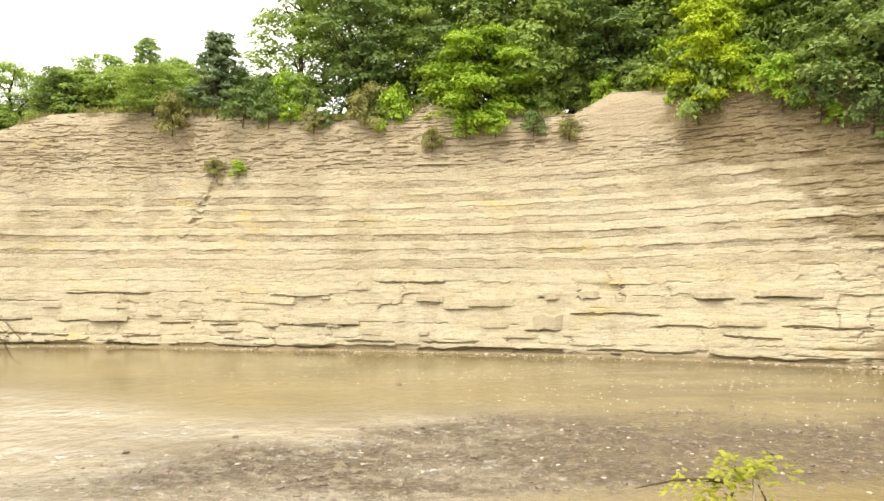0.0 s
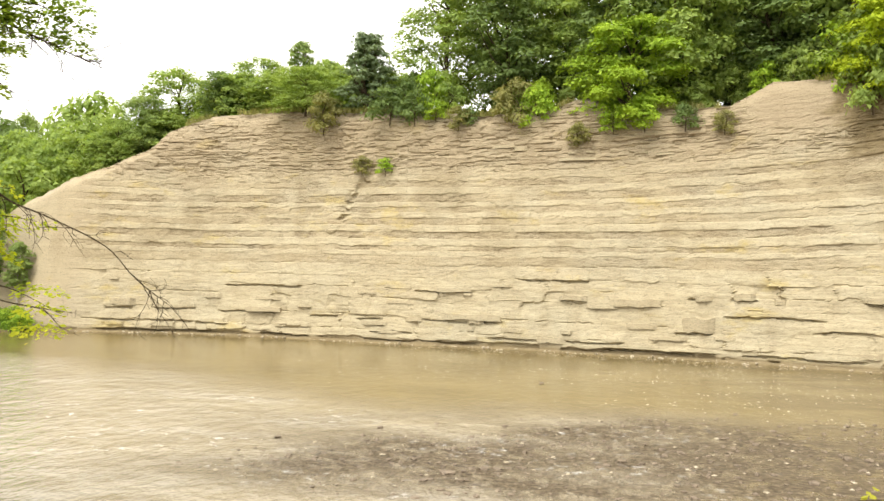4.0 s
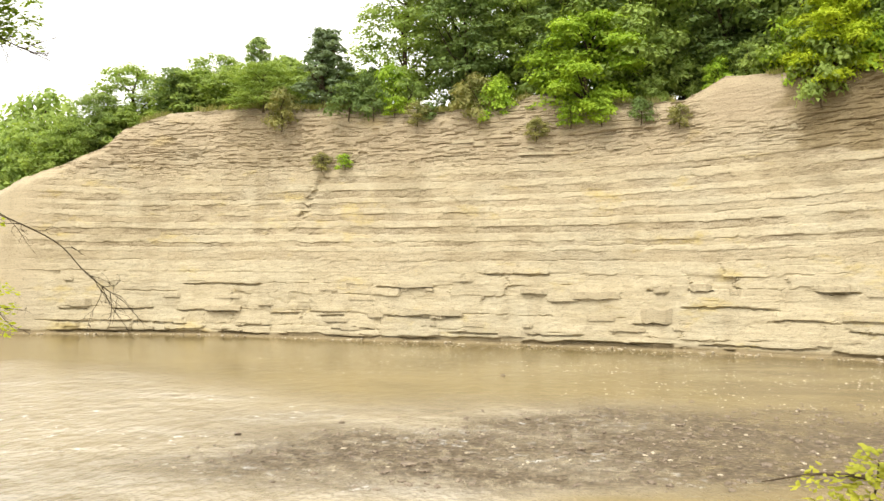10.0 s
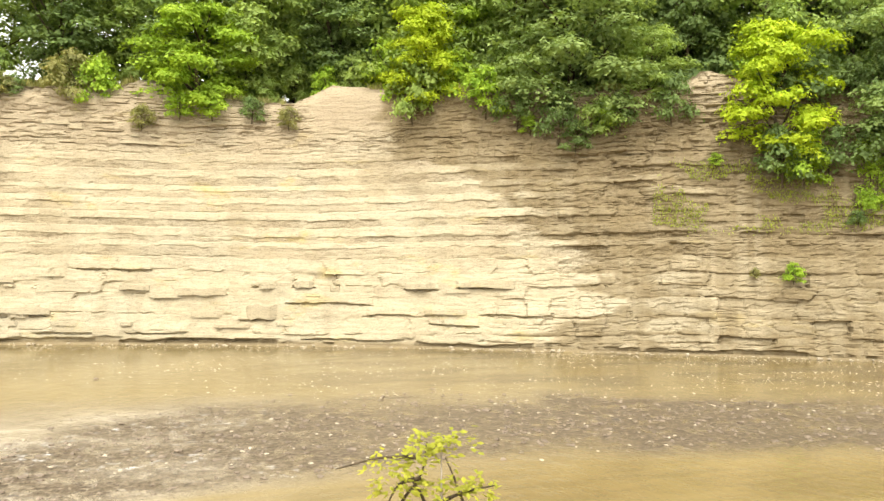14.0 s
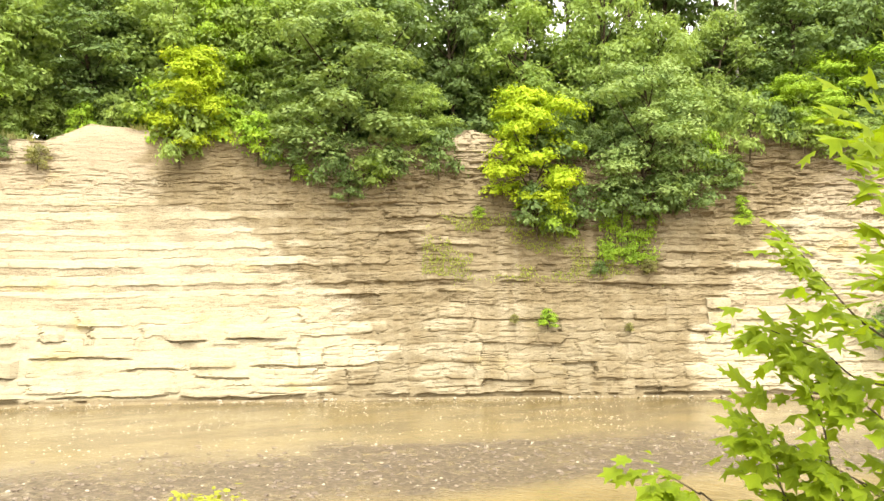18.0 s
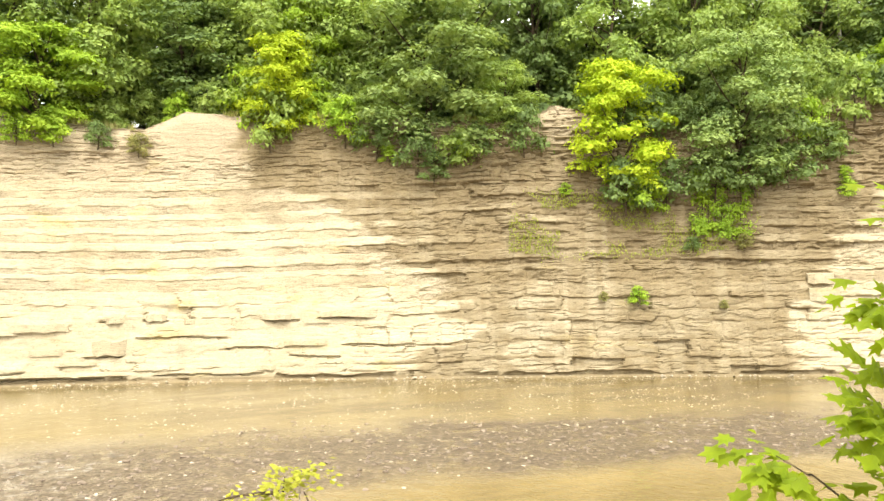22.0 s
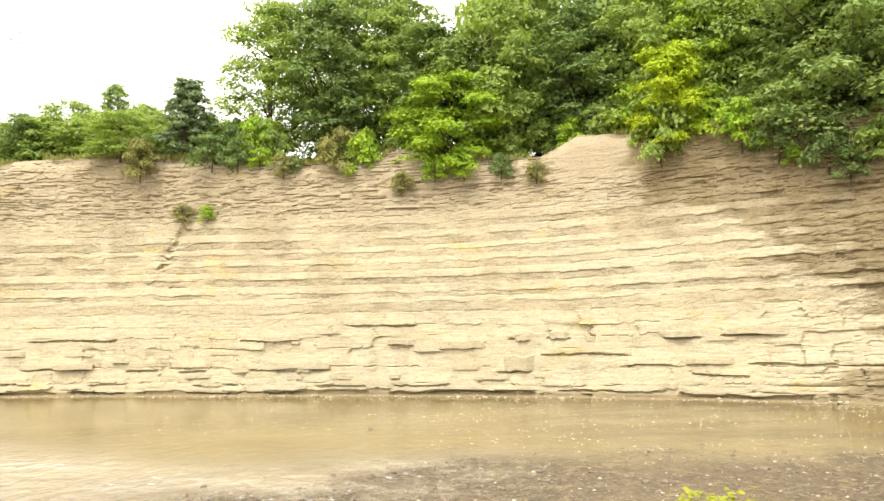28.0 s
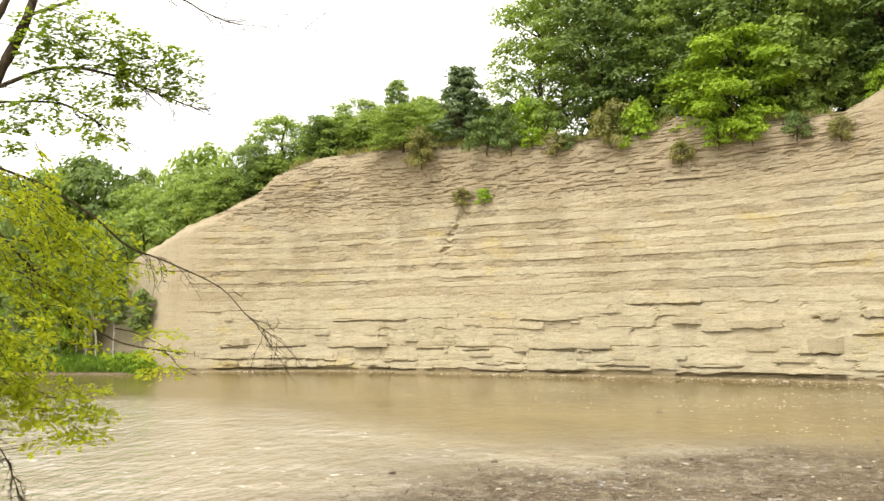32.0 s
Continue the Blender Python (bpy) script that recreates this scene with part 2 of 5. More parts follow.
LEAF_FRESH = foliage("leaves_fresh_green", (0.400, 0.540, 0.050), (0.190, 0.320, 0.030))
LEAF_YELLOW = foliage("leaves_sunlit_yellow", (0.450, 0.450, 0.025), (0.213, 0.275, 0.015), through_light=0.45)
LEAF_OLIVE = foliage("leaves_olive_yellow", (0.580, 0.610, 0.048), (0.300, 0.380, 0.027), through_light=0.64)
LEAF_BANK = foliage("leaves_bank_green", (0.350, 0.450, 0.075), (0.165, 0.250, 0.040), through_light=0.6)
LEAF_GOLD = foliage("leaves_golden", (0.44, 0.43, 0.050), (0.25, 0.27, 0.030), through_light=0.45)
LEAF_MAPLE = foliage("leaves_maple_green", (0.345, 0.435, 0.020), (0.185, 0.270, 0.012), through_light=0.6)
LEAF_CONIFER = foliage("needles_blue_green", (0.240, 0.310, 0.165), (0.120, 0.175, 0.088))
BANK_GRASS = foliage("bank_grass_blades", (0.110, 0.150, 0.026), (0.045, 0.065, 0.012))
GRASS = foliage("grass_blades", (0.200, 0.325, 0.037), (0.075, 0.150, 0.019))
MOSS_GRASS = foliage("ledge_moss", (0.40, 0.44, 0.07), (0.20, 0.25, 0.04))
DRY_GRASS = foliage("dry_weeds", (0.375, 0.350, 0.125), (0.163, 0.175, 0.056))


# ---------------------------------------------------------------- mesh helpers
def mesh(name, verts, faces, mat, smooth=False):
    me = bpy.data.meshes.new(name)
    verts, faces = np.asarray(verts, float), np.asarray(faces)
    if faces.dtype == object:
        me.from_pydata([tuple(v) for v in verts], [], [list(f) for f in faces])
    else:
        k = faces.shape[1]
        me.vertices.add(len(verts))
        me.vertices.foreach_set("co", verts.ravel())
        me.loops.add(faces.size)
        me.loops.foreach_set("vertex_index", faces.ravel().astype(np.int32))
        me.polygons.add(len(faces))
        me.polygons.foreach_set("loop_start", np.arange(len(faces), dtype=np.int32) * k)
        me.polygons.foreach_set("use_smooth", np.full(len(faces), smooth))
    me.update(calc_edges=True)
    me.materials.append(mat)
    return me


def part(name, me, parent=None, label="", **tags):
    ob = new(name, me)
    if parent:
        ob.parent = parent
    return tagged(ob, label, **tags)


def point_attribute(me, name, values):
    me.attributes.new(name, "FLOAT", "POINT").data.foreach_set("value", np.asarray(values, np.float32).ravel())


def grid_faces(rows, cols):
    i = (np.arange(rows - 1)[:, None] * cols + np.arange(cols - 1)[None]).ravel()
    return np.stack([i, i + 1, i + cols + 1, i + cols], 1)


def hashed(i, j, seed=0):
    v = np.sin(np.asarray(i) * 127.1 + np.asarray(j) * 311.7 + seed * 74.7) * 43758.5453
    return v - np.floor(v)


def vnoise(x, y, seed=0):
    """Smooth value noise on arrays, 0 to 1."""
    xi, yi = np.floor(x), np.floor(y)
    fx, fy = x - xi, y - yi
    fx, fy = fx * fx * (3 - 2 * fx), fy * fy * (3 - 2 * fy)
    a, b = hashed(xi, yi, seed), hashed(xi + 1, yi, seed)
    c, d = hashed(xi, yi + 1, seed), hashed(xi + 1, yi + 1, seed)
    return (a * (1 - fx) + b * fx) * (1 - fy) + (c * (1 - fx) + d * fx) * fy


def fbm(x, y, seed=0, octaves=4):
    total, amp = 0, 0.5
    for k in range(octaves):
        total = total + amp * vnoise(x * 2 ** k, y * 2 ** k, seed + k * 7)
        amp *= 0.5
    return total / (1 - 0.5 ** octaves)


def step(a, b, v):
    t = np.clip((v - a) / (b - a), 0, 1)
    return t * t * (3 - 2 * t)


def tube(points, radii, sides=7):
    """A tapered, bent tube through the points: vertices and quads."""
    pts = [Vector(p) for p in points]
    if np.isscalar(radii):
        radii = [radii] * len(pts)
    verts, faces = [], []
    up = Vector((0.31, 0.77, 0.55)).normalized()
    for i, p in enumerate(pts):
        d = (pts[min(i + 1, len(pts) - 1)] - pts[max(i - 1, 0)]).normalized()
        a = d.cross(up).normalized()
        b = d.cross(a)
        for k in range(sides):
            t = 2 * math.pi * k / sides
            verts.append(p + (a * math.cos(t) + b * math.sin(t)) * radii[i])
    for i in range(len(pts) - 1):
        for k in range(sides):
            faces.append((i * sides + k, i * sides + (k + 1) % sides, (i + 1) * sides + (k + 1) % sides, (i + 1) * sides + k))
    return np.array([tuple(v) for v in verts]), np.array(faces)


def curve_through(points, per=5):
    """Catmull-Rom points through the given ones."""
    p = np.array(points, float)
    q = np.vstack([2 * p[0] - p[1], p, 2 * p[-1] - p[-2]])
    out = []
    for i in range(1, len(q) - 2):
        for t in np.linspace(0, 1, per, endpoint=False):
            out.append(0.5 * (2 * q[i] + (q[i + 1] - q[i - 1]) * t + (2 * q[i - 1] - 5 * q[i] + 4 * q[i + 1] - q[i + 2]) * t ** 2
                              + (3 * q[i] - q[i - 1] - 3 * q[i + 1] + q[i + 2]) * t ** 3))
    return np.array(out + [p[-1]])


def joined(pieces):
    verts, faces, n = [], [], 0
    for v, f in pieces:
        verts.append(np.asarray(v))
        faces.append(np.asarray(f) + n)
        n += len(v)
    return np.vstack(verts), np.vstack(faces)


# ---------------------------------------------------------------- the cliff's plan: a cut bank on the outside of the bend
PLAN_X = np.array([-47, -42, -37, -33.2, -30.8, -27.3, -25, -21, -17, -10, -3.5, 5, 12, 18.6, 26, 35, 46, 58])
PLAN_Y = np.array([49.5, 46, 43.2, 41.4, 40.5, 40.9, 41.4, 41.9, 41.3, 40.0, 38.8, 36.8, 34.1, 30.9, 27.0, 21.4, 14, 6])
px = np.linspace(PLAN_X[0], PLAN_X[-1], 600)
hann = np.hanning(41) / np.hanning(41).sum()
py = np.convolve(np.pad(np.interp(px, PLAN_X, PLAN_Y), 20, mode="reflect", reflect_type="odd"), hann, "valid")
ps = np.concatenate([[0], np.cumsum(np.hypot(np.diff(px), np.diff(py)))])
ps -= np.interp(0, px, ps)
pnx, pny = -np.gradient(py, ps), np.gradient(px, ps)     # pointing into the hill

CREST_S = [-52, -46, -40, -37, -34.5, -29.5, -27.8, -25.6, -24.5, -23.3, -22.1, -18, -14, -9.4, -5.8, -2.5, -1.1, 0.8, 2.8, 6.0, 7.0, 7.9, 11.5,
           14.3, 19, 22.9, 25, 25.6, 27.2, 31.7, 37.7, 39.7, 41.2, 45.2, 67]
CREST_Z = [5.0, 6.2, 7.1, 7.8, 8.5, 9.1, 9.75, 10.8, 11.7, 12.3, 12.7, 12.9, 12.7, 12.35, 11.9, 12.0, 12.4, 12.0, 11.8, 11.5, 12.0, 12.5, 12.3,
           12.4, 12.3, 12.4, 12.8, 13.3, 12.8, 12.9, 13.0, 13.5, 13.65, 13.3, 13.3]
# where the plants that hang over the rim reach down to
FRINGE_S = [-12, -9.4, -5.8, -2.5, -1.1, 0.8, 2.8, 6.2, 7.3, 8.8, 10, 11.5, 14.3, 16.9, 19, 22.9, 25, 25.6, 26.9, 31.7, 37.7, 39.7, 41.2, 45.2, 67]
FRINGE_Z = [12.5, 12.2, 11.6, 11.6, 12.3, 11.5, 11.1, 10.9, 12.1, 12.6, 12.2, 11.6, 12.0, 11.1, 10.2, 11.2, 11.6, 13.2, 11.7, 12.2, 11.8, 13.2, 13.3, 12.6, 12.6]


def crest(s):
    return np.interp(s, CREST_S, CREST_Z) + 0.35 * (fbm(s * 0.9, s * 0, 91) - 0.5)


def batter(z):
    return 0.12 * np.maximum(z, 0)


def on_wall(s, z, out=0.0):
    """A place on the cliff: metres along its foot, height, and how far it stands out of the face."""
    back_off = batter(np.asarray(z)) * (1 + 1.3 * step(-29.0, -35.0, np.asarray(s))) - out
    return np.stack(np.broadcast_arrays(np.interp(s, ps, px) + np.interp(s, ps, pnx) * back_off,
                                        np.interp(s, ps, py) + np.interp(s, ps, pny) * back_off, z), -1)


# the beds, from the foot up: height of the base, how far its lip stands out, how soft (crumbling, worn back) and how brown
BEDS = ((-0.6, 0.0, 0.0, 0.2), (0.22, 0.06, 0.0, 0.1), (0.58, 0.05, 0.0, 0.2), (1.36, 0.05, 0.0, 0.1), (2.28, 0.04, 0.1, 0.2), (2.82, 0.05, 0.0, 0.1), (3.38, 0.13, 0.0, 0.0),
        (4.02, 0.01, 0.1, 0.9), (4.50, 0.08, 0.0, 0.1), (4.74, -0.03, 0.9, 0.5), (4.98, 0.12, 0.0, 0.0), (5.40, -0.03, 0.9, 0.6), (5.74, 0.11, 0.0, 0.0), (6.10, 0.00, 0.3, 0.8),
        (6.46, 0.10, 0.0, 0.0), (6.76, 0.00, 0.4, 0.8), (7.06, 0.09, 0.0, 0.1), (7.32, -0.02, 0.9, 0.7), (7.72, 0.08, 0.1, 0.1), (8.10, -0.02, 0.8, 0.6), (8.42, 0.05, 0.2, 0.4),
        (8.86, 0.02, 0.5, 0.4))
rng = np.random.default_rng(5)
courses = [9.2]
while courses[-1] < 17:
    courses.append(courses[-1] + rng.uniform(0.12, 0.23))
bed_z = np.array([q[0] for q in BEDS] + courses)
bed_lip = np.array([q[1] for q in BEDS] + [rng.uniform(0.0, 0.06) for _ in courses])
bed_soft = np.array([q[2] for q in BEDS] + [rng.uniform(0.2, 0.8) for _ in courses])
bed_brown = np.array([q[3] for q in BEDS] + [rng.uniform(0.3, 0.9) for _ in courses])
bed_len = np.where(bed_z < 3.3, rng.uniform(1.1, 2.6, len(bed_z)), np.where(bed_z < 8.4, rng.uniform(0.9, 2.2, len(bed_z)), rng.uniform(0.35, 0.8, len(bed_z))))
# slabs undercut by open seams: place along the foot, height, length
LEDGES = ((-26.6, 1.45, 1.5), (-23.3, 1.45, 2.2), (-19.0, 1.38, 3.4), (-14.2, 1.30, 1.6), (-11.4, 1.25, 1.4), (-6.4, 1.30, 4.2), (-25.0, 0.75, 5.4), (-21.0, 0.66, 1.9),
          (-16.0, 0.62, 2.0), (-10.0, 0.60, 2.2), (-24.5, 0.22, 6.5), (-16.5, 0.20, 3.0), (-8.6, 0.20, 6.0), (-18.0, 2.85, 4.6), (-7.3, 2.78, 3.0), (-1.6, 3.42, 3.2),
          (-3.2, 0.52, 3.2), (0.2, 0.55, 3.0), (2.4, 2.42, 2.2), (5.2, 2.72, 1.0), (7.0, 2.72, 0.8), (4.9, 1.20, 1.6), (8.3, 1.98, 3.8), (11.0, 1.50, 1.9),
          (12.4, 2.72, 1.6), (15.4, 2.85, 2.6), (14.0, 1.10, 2.2), (16.8, 1.60, 3.0), (3.4, 0.30, 5.0), (9.4, 0.34, 4.6))


def dip(s, z):
    """How far the beds lie above their height at the origin: a gentle sag, steeper higher up."""
    return np.interp(s, [-30, -21, -14, -7, 1, 6, 11, 14, 20, 24, 36, 60], [0.2, 0.11, 0.09, 0.02, 0, -0.08, -0.02, 0.07, 0.16, 0.3, 0.25, 0.4]) + \
        np.interp(s, [-30, 1, 11, 24, 36], [0.1, 0, 0.32, 0.5, 0.3]) * np.clip((z - 3.4) / 3.6, 0, 1.3)


def relief(s, z):
    """How far the rock stands out at (s, z), how crumbly it is, how brown, and how much pale dust lies on its ledges."""
    zw = z - dip(s, z) + 0.16 * (fbm(s * 0.25, z * 0.1, 3) - 0.5) + 0.10 * (fbm(s * 1.1, z * 0.4, 5) - 0.5) + 0.05 * (fbm(s * 4, z * 2, 6, 2) - 0.5)
    i = np.clip(np.searchsorted(bed_z, zw) - 1, 0, len(bed_z) - 2)
    thick = bed_z[i + 1] - bed_z[i]
    f = (zw - bed_z[i]) / thick
    height = zw - bed_z[i]
    upper, right = step(8.5, 9.6, z), step(14, 20, s)
    low = 1 - step(3.2, 3.6, zw)
    middle = (1 - upper) * (1 - low)
    # ledges: each hard bed stands out at its base and leans back upwards; here and there it has broken away
    whole = step(0.30, 0.46, fbm(s * 0.22 + i * 3.7, i * 2.3, 13))
    torn = 1 - right * step(0.40, 0.56, fbm(s * 0.55 + i * 2.7, i * 4.1, 16))
    lip = bed_lip[i] * (0.45 + 1.0 * fbm(s * 0.5, i * 1.9, 14)) * (0.14 + 0.50 * right * (1 - 0.35 * upper)) * (0.25 + 0.75 * whole) * (0.3 + 0.7 * torn)
    d = lip * (1 - f) ** 0.9 * step(0.0, 0.10, f)
    soft = np.clip(bed_soft[i] + (1 - whole) * 0.45 * middle + 0.35 * right * middle, 0, 1)
    crumb = soft * step(0.34, 0.56, fbm(s * 0.7 + i * 5.1, z * 0.8, 15) + 0.10 * upper)
    rugged = 0.26 + 0.50 * right
    d = d - 0.05 * rugged * soft * middle - rugged * crumb * (0.05 + 0.13 * fbm(s * 2.6, z * 6.0, 21, 3))
    d = d + rugged * crumb * (0.12 * (fbm(s * 4.2, z * 8.0, 37, 2) - 0.5) + 0.10 * (hashed(np.floor(s * 3.3 + i * 0.37), np.floor(zw * 7.0), 5) - 0.5))
    # blocks between the joints, some fallen out
    along = s / bed_len[i] + hashed(i, 3.0) * 9 + 0.5 * (fbm(s * 1.1, z * 2.0, 17) - 0.5)
    blk = hashed(np.floor(along), i, 2)
    gap = np.minimum(along - np.floor(along), 1 - along + np.floor(along)) * bed_len[i]
    broken = np.clip(low * step(0.38, 0.6, fbm(s * 0.2, z * 0.5, 11)) + (0.42 + 0.25 * right) * upper + 0.5 * right * (1 - upper) + 0.2 * middle, 0, 1)
    d = d + broken * ((blk - 0.5) * (0.05 + 0.03 * upper + 0.03 * right) + 0.08 * (blk > 0.90) - 0.11 * (blk < 0.08))
    d = d - 0.05 * broken * (gap < 0.06) * (hashed(np.floor(along + 0.5), i, 4) > 0.45)
    # short open seams between courses
    seam = step(0.58, 0.63, fbm(s * 0.9 + i * 5.3, i * 1.7, 23)) * (0.40 * upper * (1 - 0.4 * right) + 0.35 * low + 0.20 * middle + 0.08 * right)
    tall = 0.02 + 0.07 * fbm(s * 2.6, z * 0 + i, 25)
    d = d - 0.13 * seam * (height < tall) + 0.03 * seam * ((height > tall) & (f < 0.6))
    # the known ledges
    for k, (s0, z0, wide) in enumerate(LEDGES):
        cols = (s[0] > s0 - wide) & (s[0] < s0 + wide)
        rows = (z[:, 0] > z0 - 0.5) & (z[:, 0] < z0 + 0.8)
        if not cols.any() or not rows.any():
            continue
        w = np.ix_(rows, cols)
        ss, zz = s[w], z[w] - z0 - 0.10 * (fbm(s[w] * 1.4, s[w] * 0 + k, 26) - 0.5) - 0.02 * np.sin(s[w] * 2 + k)
        end = step(wide * 0.55, wide * 0.47, np.abs(ss - s0) + 0.5 * (fbm(ss * 2.2, zz * 3, 28 + k) - 0.5))
        under = 0.02 + 0.12 * fbm(ss * 1.9, ss * 0, 30 + k)
        d[w] += end * (0.055 * step(-0.02, 0.02, zz) * step(0.75, 0.1, zz) - 0.13 * step(0.01, -0.01, zz) * (zz > -under))
    flake = step(0.57, 0.61, fbm(s * 1.5, zw * 9.0, 27, 3))
    d = d - (0.010 + 0.040 * upper + 0.03 * right) * flake
    d = d + 0.40 * (fbm(s * 0.20, z * 0.20, 31) - 0.5) + 0.12 * (fbm(s * 1.0, z * 1.3, 35) - 0.5) + 0.03 * (fbm(s * 4, z * 6, 41, 2) - 0.5)
    d = d + (0.05 + 0.07 * right) * (fbm(s * 1.2, z * 4.5, 57) - 0.5) * np.maximum(upper, 0.5 * right)
    gully = np.exp(-((s + 12.6 + (z - 8) * -0.55 + 0.7 * (fbm(z * 0.8, z * 0, 43) - 0.5)) / 0.40) ** 2) * step(5.2, 6.6, z) * step(9.8, 9.0, z)
    d = d - 0.22 * gully * step(0.46, 0.60, fbm(s * 2, z * 3, 45))
    foot = step(0.27, 0.20, z + 0.30 * (fbm(s * 0.9, z * 0, 47) - 0.5))
    d = d - (0.12 + 0.08 * step(-5, 0, s)) * foot * step(0.38, 0.46, fbm(s * 0.6, s * 0, 53)) + 0.25 * step(0.10, 0.02, z)
    scree = step(-27.5, -30.5, s + 1.5 * (fbm(z * 0.7, z * 0, 54) - 0.5))
    crumb = np.maximum(crumb, 0.5 * upper * step(0.35, 0.6, fbm(s * 0.8, z * 1.5, 59)))
    brown = bed_brown[i] * (0.55 + 0.45 * step(0.3, 0.6, fbm(s * 0.3 + i, i * 2.0, 63)))
    dust = (1 - soft) * (1 - brown) * step(0.04, 0.3, f) * (0.4 + 0.6 * step(0.35, 0.6, fbm(s * 1.1, z * 2.2, 65)))
    sandy = step(6.4, 7.6, s + 0.8 * (fbm(z * 1.2, z * 0, 68) - 0.5)) * step(12.0, 10.4, s) * step(9.4, 10.8, z + 1.2 * (fbm(s * 0.9, s * 0, 69) - 0.5))
    scree = np.maximum(scree, 0.9 * sandy)
    keep = 1 - 0.88 * scree
    return d * keep, crumb * (1 - scree), brown * keep, dust * keep


COLS, ZSTEP = 0.10, 0.050
gs = np.arange(-50.0, 62.0, COLS)
gz = np.arange(-0.4, 15.2, ZSTEP)
GS, GZ = np.meshgrid(gs, gz)
top = crest(GS)
over = np.maximum(GZ - top, 0)
ZC = np.minimum(GZ, top) + 0.30 * over
out, crumbly, brown, dust = relief(GS, np.minimum(GZ, top + 0.4))
out = out * step(2.2, 0.2, over) - 1.25 * over - 0.35 * np.exp(-((top - np.minimum(GZ, top)) / 0.35) ** 2)
cliff_verts = on_wall(GS, ZC, out)
cliff_mesh = mesh("cliff", cliff_verts.reshape(-1, 3), grid_faces(len(gz), len(gs)), SHALE)
# edges of the damp stretch; above 8.9 the left also takes in tree shade
left_edge = np.interp(GZ, [0, 0.5, 1.2, 1.8, 2.5, 3.0, 4.2, 5.0, 5.6, 6.5, 7.3, 8.0, 8.9, 10.5, 12, 16], [15.0, 16.4, 17.4, 20.2, 20.6, 18.8, 20.0, 18.6, 16.6, 16.3, 15.5, 14.7, 11.6, 10.6, 10.8, 11])
right_edge = np.interp(GZ, [0, 1.5, 2.6, 3.0, 4.2, 5.4, 6.8, 7.9, 9.3, 11.1, 16], [37.2, 36.9, 37.1, 37.6, 37.8, 38.4, 39.4, 40.4, 41.7, 43.7, 47])
edge_noise = 2.4 * (fbm(GS * 0.45, GZ * 0.9, 61) - 0.5) + 1.8 * (fbm(GS * 1.3, GZ * 4.0, 67) - 0.5) - 1.7 * dust * step(9.5, 8.0, GZ)
inside = np.minimum(GS - left_edge, right_edge - GS) + edge_noise
streaks = fbm(GS * 2.3, GZ * 0.14, 71)
drip = step(0.54, 0.66, fbm(GS * 3.0, GZ * 0.10, 72)) * step(23.5, 25.0, GS) * step(28.5, 27.0, GS) * step(9, 7.5, GZ)
damp_shade = step(-0.45, 0.45, inside) * (0.80 + 0.20 * step(0.35, 0.6, streaks)) * (1 - (0.36 + 0.30 * step(28.5, 24.0, GS)) * dust * step(9.8, 8.2, GZ) * (0.35 + 0.65 * step(0.42, 0.56, fbm(GS * 0.5, GZ * 1.1, 73)))) * (1 - 0.35 * drip)
damp_shade = np.maximum(damp_shade, 0.9 * step(0.34, 0.12, GZ))
# shade of the rim trees, painted on the upper face as dark rock
damp_shade = np.maximum(damp_shade, 0.95 * step(8.8, 9.8, GZ + 1.0 * (fbm(GS * 0.7, GZ * 0.9, 75) - 0.5)) * step(10.2, 11.8, GS + 0.8 * (fbm(GS * 2, GZ * 2, 76) - 0.5)) * step(0.4, -0.4, GS - right_edge) * (0.75 + 0.25 * crumbly))
bare = step(1.3, 0.7, np.hypot(GS - 25.5, (GZ - 12.4) * 0.9) + 0.7 * (fbm(GS * 1.5, GZ * 1.5, 77) - 0.5))
damp_shade = damp_shade * (1 - 0.95 * bare)
damp_shade = np.maximum(damp_shade, 0.30 * step(0.62, 0.75, fbm(GS * 0.5, GZ * 0.25, 79)) * step(3, 6, GZ))
soil = 0.65 * step(8.0, 10.5, GZ + 2.0 * (fbm(GS * 0.4, GZ * 0.6, 83) - 0.5)) * (0.55 + 0.45 * fbm(GS * 1.5, GZ * 3, 89)) + step(0.2, 1.2, over) * 0.5
soil = np.maximum(soil, 0.4 * step(-27.5, -30.0, GS))
soil = np.maximum(soil, 0.8 * step(6.4, 7.6, GS) * step(12.0, 10.4, GS) * step(9.4, 10.8, GZ))
for key, values in (("crumb", crumbly), ("damp_shade", damp_shade), ("soil", soil), ("brown", brown), ("dust", dust)):
    point_attribute(cliff_mesh, key, np.clip(values, 0, 1))
cliff = part("cliff", cliff_mesh, None, "tall tan shale river bluff with thin layered ledges and a damp dark stretch", category="cliff", kind="structure")


# ---------------------------------------------------------------- ground, gravel bar and river
def hill_distance(x, y):
    """Metres behind the cliff's foot (negative on the river's side) and the place along it."""
    flat = np.stack([x.ravel(), y.ravel()], 1)
    sd, ss = np.empty(len(flat)), np.empty(len(flat))
    for a in range(0, len(flat), 4000):
        q = flat[a:a + 4000]
        k = ((q[:, :1] - px[None, ::3]) ** 2 + (q[:, 1:] - py[None, ::3]) ** 2).argmin(1) * 3
        sd[a:a + 4000] = (q[:, 0] - px[k]) * pnx[k] + (q[:, 1] - py[k]) * pny[k]
        ss[a:a + 4000] = ps[k]
    return sd.reshape(x.shape), ss.reshape(x.shape)


def bank_edge(x):
    """The near bank's brink."""
    return np.interp(x, [-200, -30, -14, -10.4, -6.3, -2, 2, 6, 30, 200], [-2, 3.0, 5.6, 5.85, 3.75, 2.9, 3.0, 3.2, 2.0, -10])


